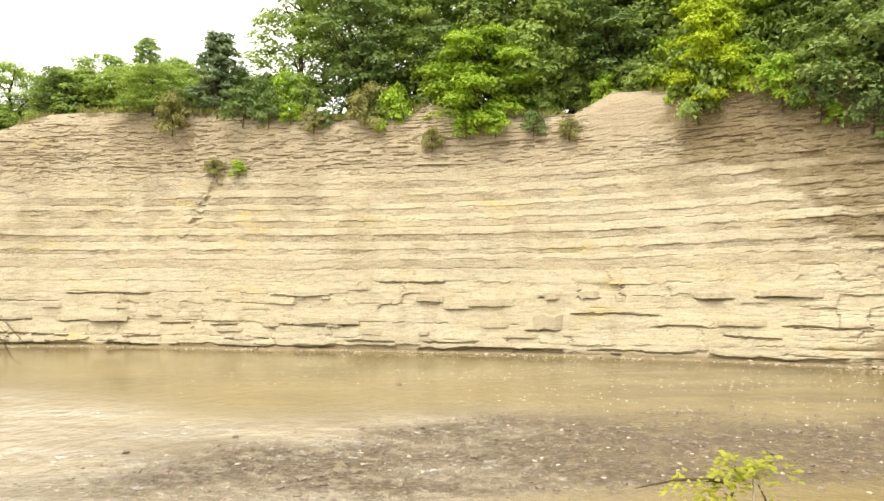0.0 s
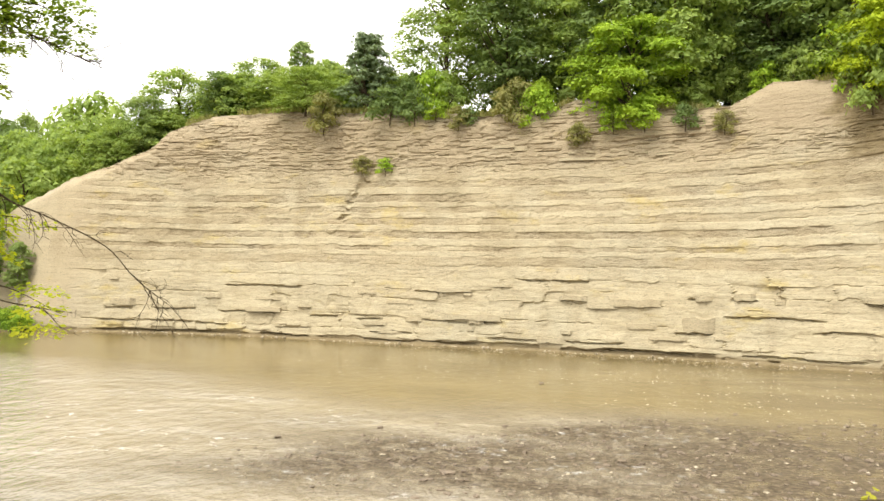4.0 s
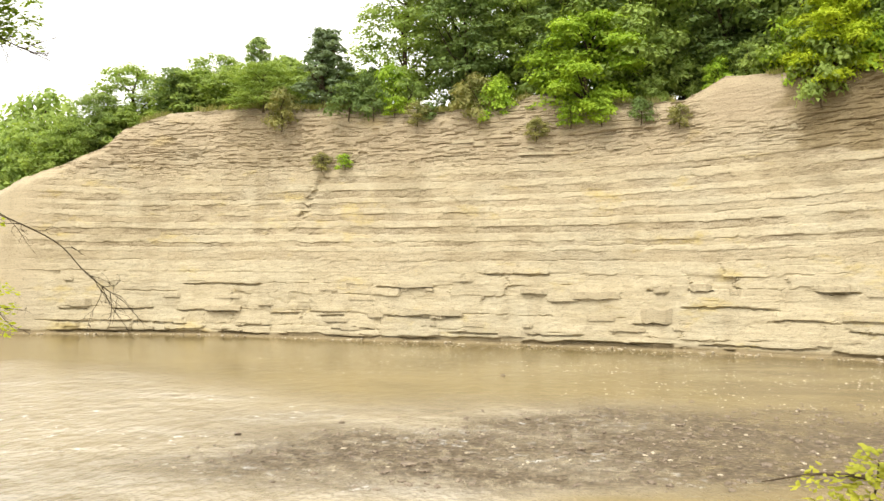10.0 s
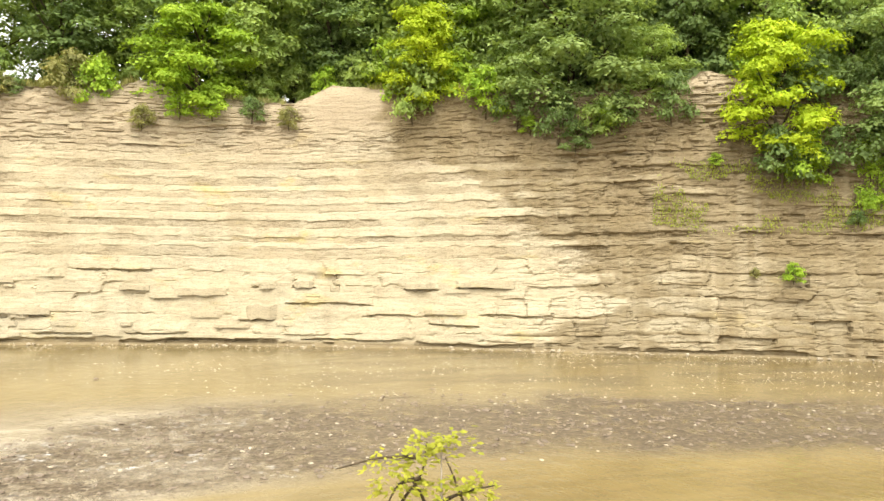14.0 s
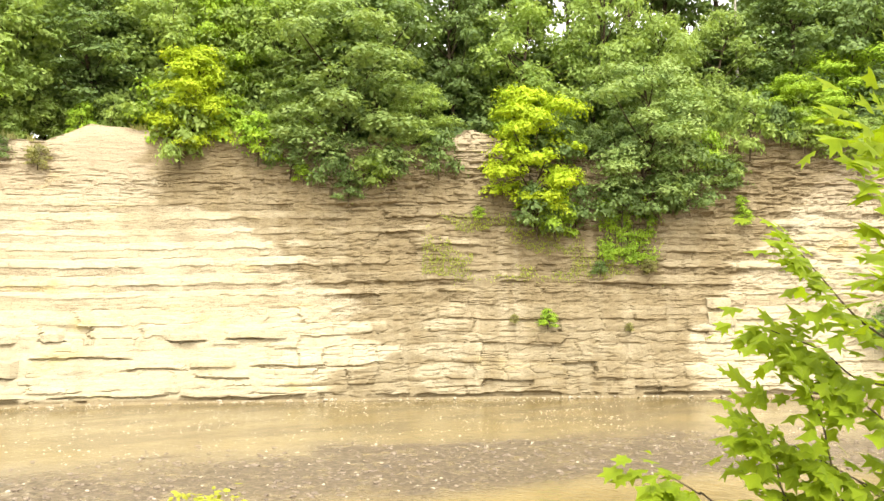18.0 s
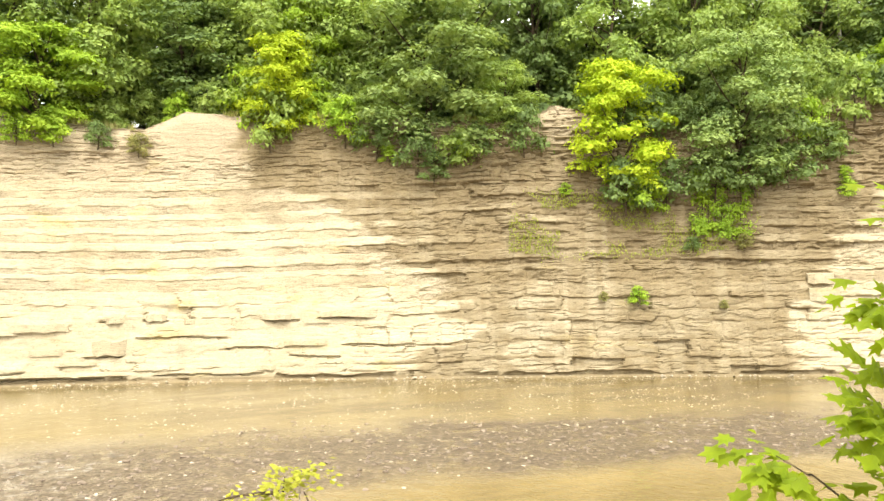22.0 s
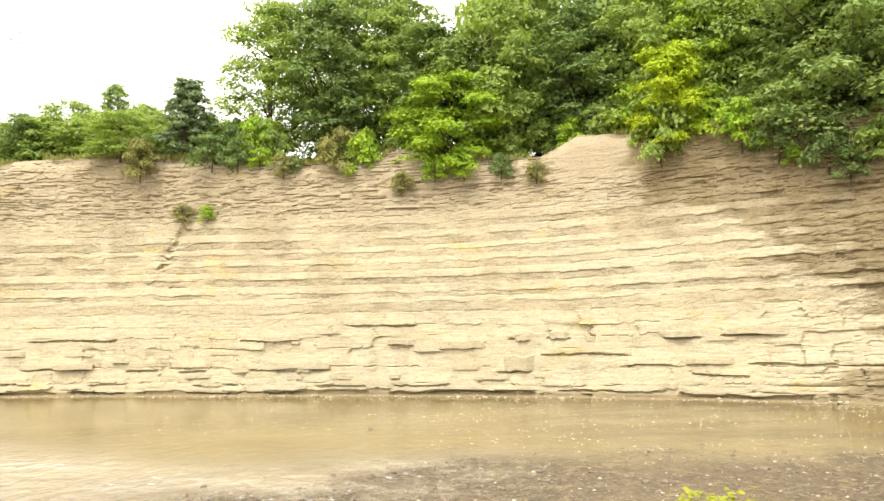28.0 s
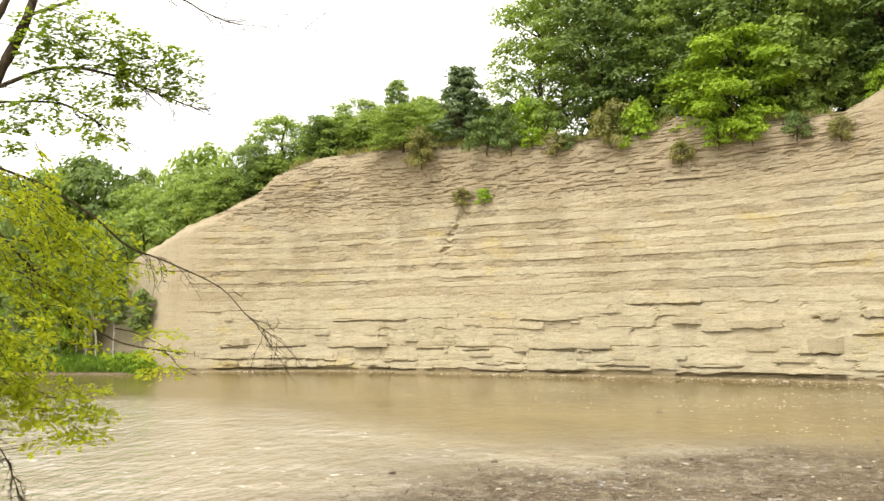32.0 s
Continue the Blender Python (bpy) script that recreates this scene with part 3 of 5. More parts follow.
def ground_height(x, y):
    sd, ss = hill_distance(x, y)
    z = np.full(x.shape, -0.55)
    near = bank_edge(x) - y
    z = np.maximum(z, -0.55 + 1.75 * step(-0.35, 0.1, near + 0.5 * (fbm(x * 1.3, y * 1.3, 6) - 0.5)) + 0.6 * step(0.2, 3.0, near) + 0.2 * (fbm(x * 0.9, y * 0.9, 5) - 0.5) - 0.6 * step(-8.0, -9.3, x) * step(-14, -12, x) * step(2.2, 1.0, near) * step(-0.6, 0.1, near))
    z = np.maximum(z, -0.55 + 0.9 * step(1.25, 0.7, np.hypot((x - 2.7) / 2.2, (y - 5.2) / 2.6)))
    crest_z = np.interp(ss, CREST_S, CREST_Z)
    behind = -0.55 + (crest_z + 0.4) * step(1.6, 3.4, sd) + 0.22 * np.maximum(sd - 3.4, 0).clip(0, 30)
    z = np.where((ss > -49) & (sd > 0.9), np.maximum(z, behind), z)
    shore = y - (39.2 + 0.02 * (-x - 35))
    up = 0.45 * step(-0.3, 0.8, shore) + 0.10 * np.maximum(shore, 0).clip(0, 8) + 0.42 * np.maximum(shore - 9, 0).clip(0, 28)
    left = step(-30.7, -31.9, x)
    z = np.where(x < -30.5, np.maximum(z, -0.55 + (up + 0.55) * left * step(-0.6, 0.2, shore)), z)
    return z


xs = np.concatenate([np.arange(-400, -90, 20), np.arange(-90, -14, 0.8), np.arange(-14, 10, 0.25), np.arange(10, 70, 0.8), np.arange(70, 401, 20)])
ys = np.concatenate([np.arange(-400, -10, 30), np.arange(-10, 1, 0.8), np.arange(1, 8, 0.25), np.arange(8, 80, 0.8), np.arange(80, 601, 20)])
GX, GY = np.meshgrid(xs, ys)
part("ground", mesh("ground", np.stack([GX, GY, ground_height(GX, GY)], -1).reshape(-1, 3), grid_faces(len(ys), len(xs)), SOIL, True),
     None, "brown forest soil and riverbed under the water", category="ground", kind="structure")


def bar_mask(x, y):
    """1 on the stony bar in midstream, 0 in open water."""
    near = np.interp(x, [-8, -3, 0, 8, 12.5, 18.6, 30], [13.2, 12.2, 12.9, 13.7, 12.8, 10.0, 3])
    far = np.interp(x, [-8, -3, 1, 6, 12, 20, 30], [15.0, 17.0, 20.0, 20.5, 18.5, 15.0, 9])
    wobble = 1.6 * (fbm(x * 0.4, y * 0.4, 7) - 0.5)
    return step(-0.5, 1.0, y - near + wobble * 0.4) * step(3.0, -1.5, y - far + 2 * wobble) * step(-9.0, -1.6, x)


wx, wy = np.arange(-130, 75, 0.5), np.arange(-2, 60, 0.5)
WX, WY = np.meshgrid(wx, wy)
water_mesh = mesh("river", np.stack([WX, WY, WX * 0], -1).reshape(-1, 3), grid_faces(len(wy), len(wx)), WATER, True)
far_edge = np.interp(WX, [-45, -32, -23, -16, -9.6, -5.3, 2, 12, 30], [22, 26.5, 28.0, 26.5, 23, 20.5, 20.0, 20, 13])
rough = step(3.0, -2.0, WY - far_edge + 4 * (fbm(WX * 0.2, WY * 0.4, 3) - 0.5)) * (1 - 0.85 * step(0.5, 5.0, WX + 3 * (fbm(WX * 0.3, WY * 0.5, 4) - 0.5)))
pool = step(0.6, -0.6, WY - np.interp(WX, [-6, -2, 1, 8, 12.5, 18.6, 30], [8, 11.2, 12.9, 13.2, 12.2, 9.4, 2.5])) * step(-4.5, 0.5, WX)
point_attribute(water_mesh, "riffle", np.clip(rough * (1 - 0.85 * pool), 0, 1))
point_attribute(water_mesh, "chop", np.clip((rough * (0.55 + 0.45 * step(8, 13, WY)) * (1 - 0.5 * step(-14, -24, WX))) * (1 - 0.85 * pool), 0, 1))
point_attribute(water_mesh, "stony", np.clip((0.75 + 0.25 * step(0.35, 0.6, fbm(WX * 0.45, WY * 0.7, 8))) * bar_mask(WX, WY) + 0.5 * step(0.45, 0.62, fbm(WX * 0.35, WY * 0.9, 10)) * step(1, 7, WX) * (1 - pool) + 0.45 * step(0.42, 0.58, fbm(WX * 0.3, WY * 0.6, 9)) * step(-12, -4, WX) * rough * (1 - pool), 0, 1))
part("river", water_mesh, None, "muddy tan river with pale riffles and calm edges", category="water", kind="structure")

bx, by = np.arange(-10, 31, 0.16), np.arange(5, 28, 0.16)
BXX, BYY = np.meshgrid(bx, by)
bm_ = bar_mask(BXX, BYY)
bar_z = -0.20 + 0.145 * bm_ + 0.07 * (fbm(BXX * 0.5, BYY * 1.4, 13) - 0.5) + 0.16 * (fbm(BXX * 2.2, BYY * 4.5, 15) - 0.5)
part("gravel_bar", mesh("gravel_bar", np.stack([BXX, BYY, bar_z], -1).reshape(-1, 3), grid_faces(len(by), len(bx)), GRAVEL),
     None, "dark wet gravel bar barely above the river", category="gravel bar", kind="structure")



# ---------------------------------------------------------------- trees
def leaf_cloud(clumps, size, density, seed, droop=0.35, flat=0.45, shape=0.55):
    """Leaves over lumpy, drooping pads (x, y, z, r): a close roof of leaves, thinner below. Each leaf is one small tilted blade."""
    r = np.random.default_rng(seed)
    c = np.array(clumps, float)
    count = np.maximum((density * c[:, 3] ** 2).astype(int), 6)
    k = np.repeat(np.arange(len(c)), count)
    n = len(k)
    d = r.normal(size=(n, 3))
    d /= np.linalg.norm(d, axis=1, keepdims=True)
    d[:, 2] = np.where((d[:, 2] < 0) & (r.random(n) < 0.75), -d[:, 2], d[:, 2])
    turn = np.arctan2(d[:, 1], d[:, 0])
    lump = 1 + 0.30 * np.sin(turn * 3 + k * 1.7) + 0.16 * np.sin(turn * 7 + k * 2.9)
    rad = c[k, 3] * np.where(r.random(n) < 0.8, r.uniform(0.84, 1.05, n), r.uniform(0.3, 0.8, n)) * lump
    p = c[k, :3] + d * rad[:, None] * np.array([1, 1, flat])
    p[:, 2] -= droop * (d[:, 0] ** 2 + d[:, 1] ** 2) * rad
    nrm = d * np.array([0.9, 0.9, 0.5]) + np.array([0, 0, 0.45]) + r.normal(size=(n, 3)) * 0.30
    nrm /= np.linalg.norm(nrm, axis=1, keepdims=True)
    a = np.cross(nrm, r.normal(size=(n, 3)))
    a /= np.linalg.norm(a, axis=1, keepdims=True)
    b = np.cross(nrm, a)
    s = (size * r.uniform(0.6, 1.25, n))[:, None]
    v = np.stack([p - a * s, p + b * s * shape * 1.6 + a * s * 0.3 - nrm * s * 0.2, p - b * s * shape * 1.1 + a * s - nrm * s * 0.3], 1).reshape(-1, 3)
    return v, np.arange(n * 3).reshape(-1, 3)


def crown_clumps(height, radius, low, kind, seed):
    """Leaf pads: boughs spread through the crown, each ending in a few pads that step outwards and down."""
    r = np.random.default_rng(seed)
    out = []
    boughs, each = {"broad": (34, 4), "tall": (44, 4), "tier": (26, 4), "cone": (64, 3), "bush": (11, 4)}[kind]
    tip = 0.36 if kind == "bush" else 0.165 if kind == "cone" else 0.27 if kind == "tier" else 0.25
    for i in range(boughs):
        h = (i + 0.2 + 0.6 * r.random()) / boughs
        if kind == "cone":
            wide = radius * (0.90 - 0.80 * h ** 2)
        elif kind == "tall":
            wide = radius * (0.45 + 0.50 * math.sin(math.pi * min(1, h * 1.02)))
        elif kind == "bush":
            wide = radius * math.sqrt(max(0.10, 1 - (h * 1.1 - 0.25) ** 2))
        elif kind == "tier":
            wide = radius * (0.50 + 0.48 * math.sin(math.pi * (0.12 + 0.78 * h)))
        else:
            wide = radius * (0.42 + 0.58 * math.sin(math.pi * (0.16 + 0.70 * h)))
        wide *= r.uniform(0.68, 1.10)
        a = i * 2.399 + r.uniform(-0.5, 0.5)
        q = wide * (0.45 + 0.45 * r.random() ** 0.5) * (1 - 0.35 * (h > 0.9))
        z = low + (height - low) * ((0.0 if kind == "bush" else 0.05) + 0.88 * h)
        for j in range(each):
            g = (j / max(1, each - 1) - 0.6) * radius * 0.42
            b = a + r.uniform(-0.35, 0.35)
            x, y = math.cos(a) * q + math.cos(b) * g, math.sin(a) * q + math.sin(b) * g
            side = r.normal() * radius * 0.11
            out.append((x - math.sin(a) * side, y + math.cos(a) * side, z - 0.30 * g + r.normal() * radius * 0.04, radius * tip * r.uniform(0.75, 1.3)))
    return out


def make_tree(name, label, category, height, radius, low, kind, leaf_mat, seed, leaf=0.15, density=105, trunk=0.14, bark=None, flat=0.45, group=""):
    """A tree at the origin: tapered trunk with limbs, and a crown of many leaves."""
    r = random.Random(seed)
    root = tagged(new(name), label, category, group)
    clumps = crown_clumps(height, radius, low, kind, seed)
    lean = [(0, 0, -0.4)] + [(r.uniform(-0.12, 0.12) * k, r.uniform(-0.12, 0.12) * k, height * 0.92 * k / 5) for k in range(1, 6)]
    spine = curve_through(lean, 3)
    pieces = [tube(spine, list(np.linspace(trunk, trunk * 0.2, len(spine))), 6)]
    for c in clumps[::(4 if kind == 'bush' else 7)]:
        z0 = max(0.15 * height, c[2] - 0.22 * height * r.uniform(0.6, 1.1))
        j = int(np.abs(spine[:, 2] - z0).argmin())
        a = spine[j]
        mid = (a + np.array(c[:3])) / 2 + np.array([0, 0, -0.1 * height * r.random() * 0.4])
        limb = curve_through([a, mid, c[:3]], 2)
        pieces.append(tube(limb, list(np.linspace(trunk * 0.38, trunk * 0.07, len(limb))), 4))
    v, f = joined(pieces)
    part("trunk", mesh("trunk", v, f, bark or BARK, True), root)
    v, f = leaf_cloud(clumps, leaf, density, seed + 50, flat=flat)
    part("crown", mesh("crown", v, f, leaf_mat), root)
    return root


def plant(ob, x, y, z, scale, turn, tall=1.0):
    return copy_thing(ob, pose(x, y, z, 0, 0, turn) @ Matrix.Diagonal((scale, scale, scale * tall, 1)))


KINDS = {
    "broad_mid": ("broadleaf_tree", "leafy green broadleaf tree on the forest edge", 9.0, 3.2, 0.2, "broad", lambda: LEAF_MID, 1, 0.115, 130),
    "broad_dark": ("broadleaf_tree", "deep green broadleaf tree in the shady wood", 9.0, 3.2, 0.2, "broad", lambda: LEAF_DARK, 2, 0.15, 90),
    "broad_pale": ("broadleaf_tree", "broad grey-green tree leaning out over the bluff", 9.0, 3.2, 0.2, "broad", lambda: LEAF_PALE, 3, 0.088, 250),
    "tall_mid": ("forest_tree", "tall slender green forest tree with airy crown", 13.0, 3.0, 1.0, "tall", lambda: LEAF_MID, 4, 0.11, 170),
    "tall_dark": ("forest_tree", "tall dark green forest tree behind the bluff's edge", 13.0, 3.0, 2.0, "tall", lambda: LEAF_DARK, 5, 0.13, 115),
    "tier_bright": ("maple_tree", "bright yellow-green young maple at the bluff's edge", 6.5, 2.2, 0.0, "tier", lambda: LEAF_BRIGHT, 6, 0.085, 460),
    "tier_fresh": ("maple_tree", "fresh green young maple hanging over the bluff", 6.5, 2.4, 0.2, "tier", lambda: LEAF_FRESH, 7, 0.085, 420),
    "wood_broad": ("broadleaf_tree", "deep green broadleaf tree in the shady wood", 9.0, 3.2, 0.2, "broad", lambda: LEAF_DARK, 22, 0.21, 43),
    "wood_tall": ("forest_tree", "tall dark green forest tree behind the bluff's edge", 13.0, 3.0, 2.0, "tall", lambda: LEAF_DARK, 25, 0.21, 44),
    "wood_mid": ("broadleaf_tree", "leafy green broadleaf tree on the wooded hill", 9.0, 3.2, 0.2, "broad", lambda: LEAF_MID, 28, 0.185, 58),
    "pole": ("forest_tree", "tall forest tree with a long bare dark trunk", 20.0, 2.4, 8.5, "tall", lambda: LEAF_DARK, 31, 0.21, 40),
    "cone": ("juniper_tree", "dense blue-green conical juniper on the bluff top", 5.0, 1.6, 0.2, "cone", lambda: LEAF_CONIFER, 8, 0.085, 620),
    "bush_fresh": ("bush", "low green bush rooted at the bluff's edge", 2.2, 1.3, 0.0, "bush", lambda: LEAF_FRESH, 9, 0.10, 185),
    "bush_dark": ("bush", "dark green bush at the bluff's edge", 2.2, 1.3, 0.0, "bush", lambda: LEAF_DARK, 10, 0.105, 150),
    "bush_mid": ("bush", "mid green leafy undergrowth bush on the rim", 2.2, 1.3, 0.0, "bush", lambda: LEAF_MID, 19, 0.105, 150),
    "bush_dry": ("bush", "dusty olive shrub on the bluff's rim", 2.2, 1.3, 0.0, "bush", lambda: DRY_GRASS, 11, 0.08, 260),
    "birch": ("birch_tree", "slim pale-barked birch on the grassy bank", 7.0, 1.3, 2.6, "tall", lambda: LEAF_PALE, 12, 0.1, 260),
}
FORMS = {"pole": 2, "wood_broad": 3, "wood_tall": 3, "wood_mid": 3, "broad_mid": 3, "broad_dark": 3, "broad_pale": 3, "tall_mid": 2, "tall_dark": 3, "tier_bright": 2, "tier_fresh": 2, "bush_fresh": 2, "bush_dark": 2, "bush_mid": 2, "birch": 2}
grown, planted = {}, {}


def grow(kind, x, y, zb, zt, r, label=""):
    name, text, h0, r0, low, form, mat, seed, leaf, density = KINDS[kind]
    k = r / r0
    m = pose(x, y, zb, 0, 0, (x * 47 + y * 31) % 360) @ Matrix.Diagonal((k, k, (zt - zb) / h0, 1))
    planted[kind] = planted.get(kind, -1) + 1
    variant = planted[kind] % FORMS.get(kind, 1)
    if (kind, variant) not in grown:
        ob = make_tree(name, text, name.split("_")[-1], h0, r0, low, form, mat(), seed + 100 * variant, leaf, density,
                       0.05 if form == "bush" else 0.09 if kind == "birch" else 0.16, PALE_BARK if kind == "birch" else None)
        grown[kind, variant] = ob
        ob.matrix_basis = m
    else:
        first = grown[kind, variant]
        q = first.scale
        ob = copy_thing(first, m @ Matrix.Diagonal((1 / q[0], 1 / q[1], 1 / q[2], 1)))
    if label:
        tagged(ob, label)
    return ob


# trees and bushes along the rim: kind, x, y, foot, top, crown radius
# tall trees here get lighter leaves, haze worked into their colour
RIM_LEFT = (
    ("cone", -12.2, 42.9, 12.6, 17.4, 2.0), ("birch", -17.2, 45.7, 13.0, 17.9, 0.9), ("broad_mid", -15.8, 42.8, 12.6, 15.4, 1.9),
    ("bush_dry", -14.4, 41.9, 11.6, 13.8, 1.1), ("tall_mid", -7.8, 44.4, 12.4, 22.8, 3.2), ("tall_mid", -4.1, 45.7, 12.6, 25.0, 3.1),
    ("tall_mid", -0.8, 44.6, 12.6, 25.2, 3.0), ("tier_fresh", 2.2, 39.9, 11.1, 16.8, 2.7), ("bush_dry", -3.6, 40.6, 11.2, 13.9, 1.3),
    ("bush_fresh", -2.4, 40.4, 11.2, 13.4, 1.0), ("bush_dark", -6.0, 41.0, 11.5, 12.5, 0.6), ("tall_mid", 5.5, 42.9, 12.4, 23.5, 3.1),
    ("broad_dark", 9.9, 41.4, 12.6, 19.0, 2.6),
)
RIM_RIGHT = (
    ("tier_bright", 12.4, 35.8, 11.5, 16.9, 2.0), ("broad_mid", 7.0, 41.2, 12.2, 16.6, 1.8), ("tier_fresh", 14.2, 37.8, 14.6, 20.8, 2.2), ("broad_pale", 19.3, 33.9, 10.7, 20.0, 4.7),
    ("tier_bright", 26.6, 27.8, 8.7, 15.7, 2.45), ("bush_dark", 26.4, 27.3, 8.0, 10.6, 1.3), ("bush_fresh", 27.3, 26.9, 7.9, 10.2, 1.1), ("bush_dark", 28.4, 26.6, 8.4, 10.6, 1.2), ("bush_dark", 30.2, 25.2, 8.6, 11.0, 1.3), ("bush_dark", 31.8, 24.2, 8.8, 11.2, 1.4), ("bush_dark", 33.2, 23.4, 9.2, 11.2, 1.1), ("broad_pale", 31.8, 24.9, 9.2, 17.0, 3.6), ("bush_dark", 35.4, 22.8, 10.4, 12.1, 1.2),
    ("tier_fresh", 39.6, 21.3, 12.5, 16.7, 2.3), ("broad_dark", 31.1, 27.6, 11.0, 16.2, 2.3), ("broad_mid", 22.4, 31.6, 11.5, 15.6, 2.0),
    ("tier_fresh", 42.8, 20.2, 13.0, 18.8, 2.7), ("broad_mid", 16.5, 34.6, 11.3, 14.2, 1.6),
)
BEHIND_LEFT = (
    ("broad_mid", -20.9, 48.1, 13.4, 17.6, 2.4),
    ("broad_dark", -22.7, 46.5, 13, 16.4, 1.7),
    ("broad_mid", -26.8, 48.5, 12.4, 17.1, 2.8),
    ("broad_pale", -27.8, 46.1, 11, 14.8, 1.7),
    ("broad_mid", -28.8, 44.7, 9, 13.1, 1.7),
)
UPSTREAM = (
    ("wood_mid", -44, 56, 5.5, 14.8, 3.0), ("wood_broad", -47.5, 58, 5.5, 16.2, 3.2), ("wood_broad", -50.5, 58, 5, 17.6, 3.6), ("wood_mid", -37.6, 52, 6.5, 14.0, 2.3),
    ("wood_mid", -34, 52.5, 8, 14.4, 2.2), ("wood_mid", -41.5, 54, 5.5, 13.8, 2.4),
    ("wood_mid", -35.6, 51.5, 8, 14.5, 2.4),
    ("wood_mid", -32, 51.5, 9, 13.8, 1.7),
    ("wood_mid", -40.2, 53.1, 6, 13.2, 1.9),
    ("wood_broad", -53.7, 60.1, 6, 19.1, 4.6),
    ("tall_mid", -48.6, 61.8, 6, 17.8, 1.9),
    ("broad_pale", -44.4, 44.2, 1, 13.2, 2.7),
    ("tall_mid", -49.4, 44.6, 1.2, 14.2, 3.1),
    ("broad_pale", -54.5, 44.8, 0.8, 15.7, 3.7),
    ("wood_mid", -58.1, 43.5, 0.5, 16.4, 3.9),
    ("broad_pale", -60.6, 43.4, 0.5, 14, 4),
    ("wood_mid", -63.6, 42.9, 0.5, 12, 4),
    ("wood_mid", -68.6, 43.2, 0.5, 15.8, 4.5),
    ("wood_broad", -74, 43.3, 0.5, 14.9, 4.9),
    ("wood_mid", -64.6, 39.3, 1, 13.2, 3.6), ("wood_mid", -62.9, 42.0, 1, 14.9, 3.6), ("wood_broad", -60.7, 45.1, 1, 15.5, 3.4), ("wood_mid", -58.9, 47.5, 2, 16.2, 3.2),
    ("wood_mid", -57.0, 49.8, 3, 16.5, 3.2), ("wood_broad", -54.9, 52.1, 3, 16.4, 3.0), ("wood_mid", -53.1, 54.0, 4, 16.7, 3.0),
    ("tier_fresh", -39.8, 43, 0.6, 7.3, 1.7),
    ("tier_fresh", -46.5, 42, 0.7, 7.4, 2.1),
    ("birch", -34.5, 41, 0.6, 6.9, 1.1),
    ("birch", -42.3, 41, 0.6, 6.4, 0.8),
    ("birch", -41.7, 41.4, 0.6, 6.4, 0.8),
    ("birch", -41.1, 41.8, 0.6, 6, 0.8),
    ("birch", -43.4, 42.3, 0.7, 7, 0.9),
    ("birch", -36.2, 41.4, 0.7, 8.2, 1.0), ("birch", -37.4, 41.9, 0.7, 7.6, 0.9), ("birch", -38.8, 42.6, 0.8, 8.8, 1.0), ("birch", -39.6, 42.0, 0.7, 7.4, 0.8),
    ("birch", -45.2, 43.4, 0.9, 8.4, 1.0), ("birch", -46.9, 42.8, 0.8, 7.8, 0.9), ("birch", -48.3, 43.6, 0.9, 8.6, 1.0), ("birch", -32.9, 41.6, 0.7, 5.2, 0.9),
)
for row in (*RIM_LEFT, *RIM_RIGHT, *BEHIND_LEFT, *UPSTREAM):
    grow(*row)

# the wood behind the rim, row on row
rw = random.Random(21)
for depth, gap, tall in ((4.5, 3.5, 10), (7.5, 3.0, 13), (11.5, 3.2, 17)):
    s = -6.5 + depth * 0.3
    while s < 62:
        q = on_wall(s, 0.0, -(depth + rw.uniform(-1, 1)))
        zb = float(np.interp(s, CREST_S, CREST_Z)) - 0.2 + 0.22 * max(depth - 3.4, 0)
        open_wood = depth > 5 and 20 < s < 42
        # leaf colour carries the wood's inner shade beyond 17 and haze before it
        kind = rw.choice((("wood_tall", "wood_broad", "wood_tall", "wood_broad") if s > 17 else ("wood_mid", "wood_mid", "wood_tall", "wood_mid")) if depth > 5 else ("broad_dark", "broad_mid", "tall_dark") if s > 17 else ("broad_mid", "tall_mid", "broad_mid", "tall_dark"))
        if depth > 5 and s < 3:
            s += gap
            continue
        grow(kind, float(q[0]), float(q[1]), zb, zb + (rw.uniform(6.0, 8.5) if open_wood else tall * rw.uniform(0.8, 1.15)), rw.uniform(2.4, 3.4))
        s += gap * rw.uniform(0.75, 1.25)
# bare trunks standing against the sky in the thinner wood
s = 19.0
while s < 43:
    q = on_wall(s, 0.0, -rw.uniform(6, 13))
    zb = float(np.interp(s, CREST_S, CREST_Z)) + 0.4
    grow("pole", float(q[0]), float(q[1]), zb, zb + rw.uniform(19, 23), rw.uniform(2.0, 2.8))
    s += rw.uniform(0.7, 1.5)
snag = tagged(new("dead_tree"), "pale bare dead trunk standing in the wood", "tree")
snag_foot = np.array(on_wall(41.2, 13.2, -4.0))
part("trunk", mesh("trunk", *tube(curve_through([snag_foot, snag_foot + (0.05, 0.1, 4), snag_foot + (-0.1, 0, 9)], 6), list(np.linspace(0.13, 0.05, 13)), 8), PALE_BARK, True), snag)
for k in range(5):
    c = snag_foot + (0, 0, 3.0 + 1.1 * k)
    part("stub", mesh("stub", *tube(curve_through([c, c + (0.35 * (-1) ** k, -0.1, 0.12), c + (0.7 * (-1) ** k, -0.2, 0.4)], 3), [0.03, 0.025, 0.022, 0.02, 0.015, 0.012, 0.008], 5), PALE_BARK, True), snag)
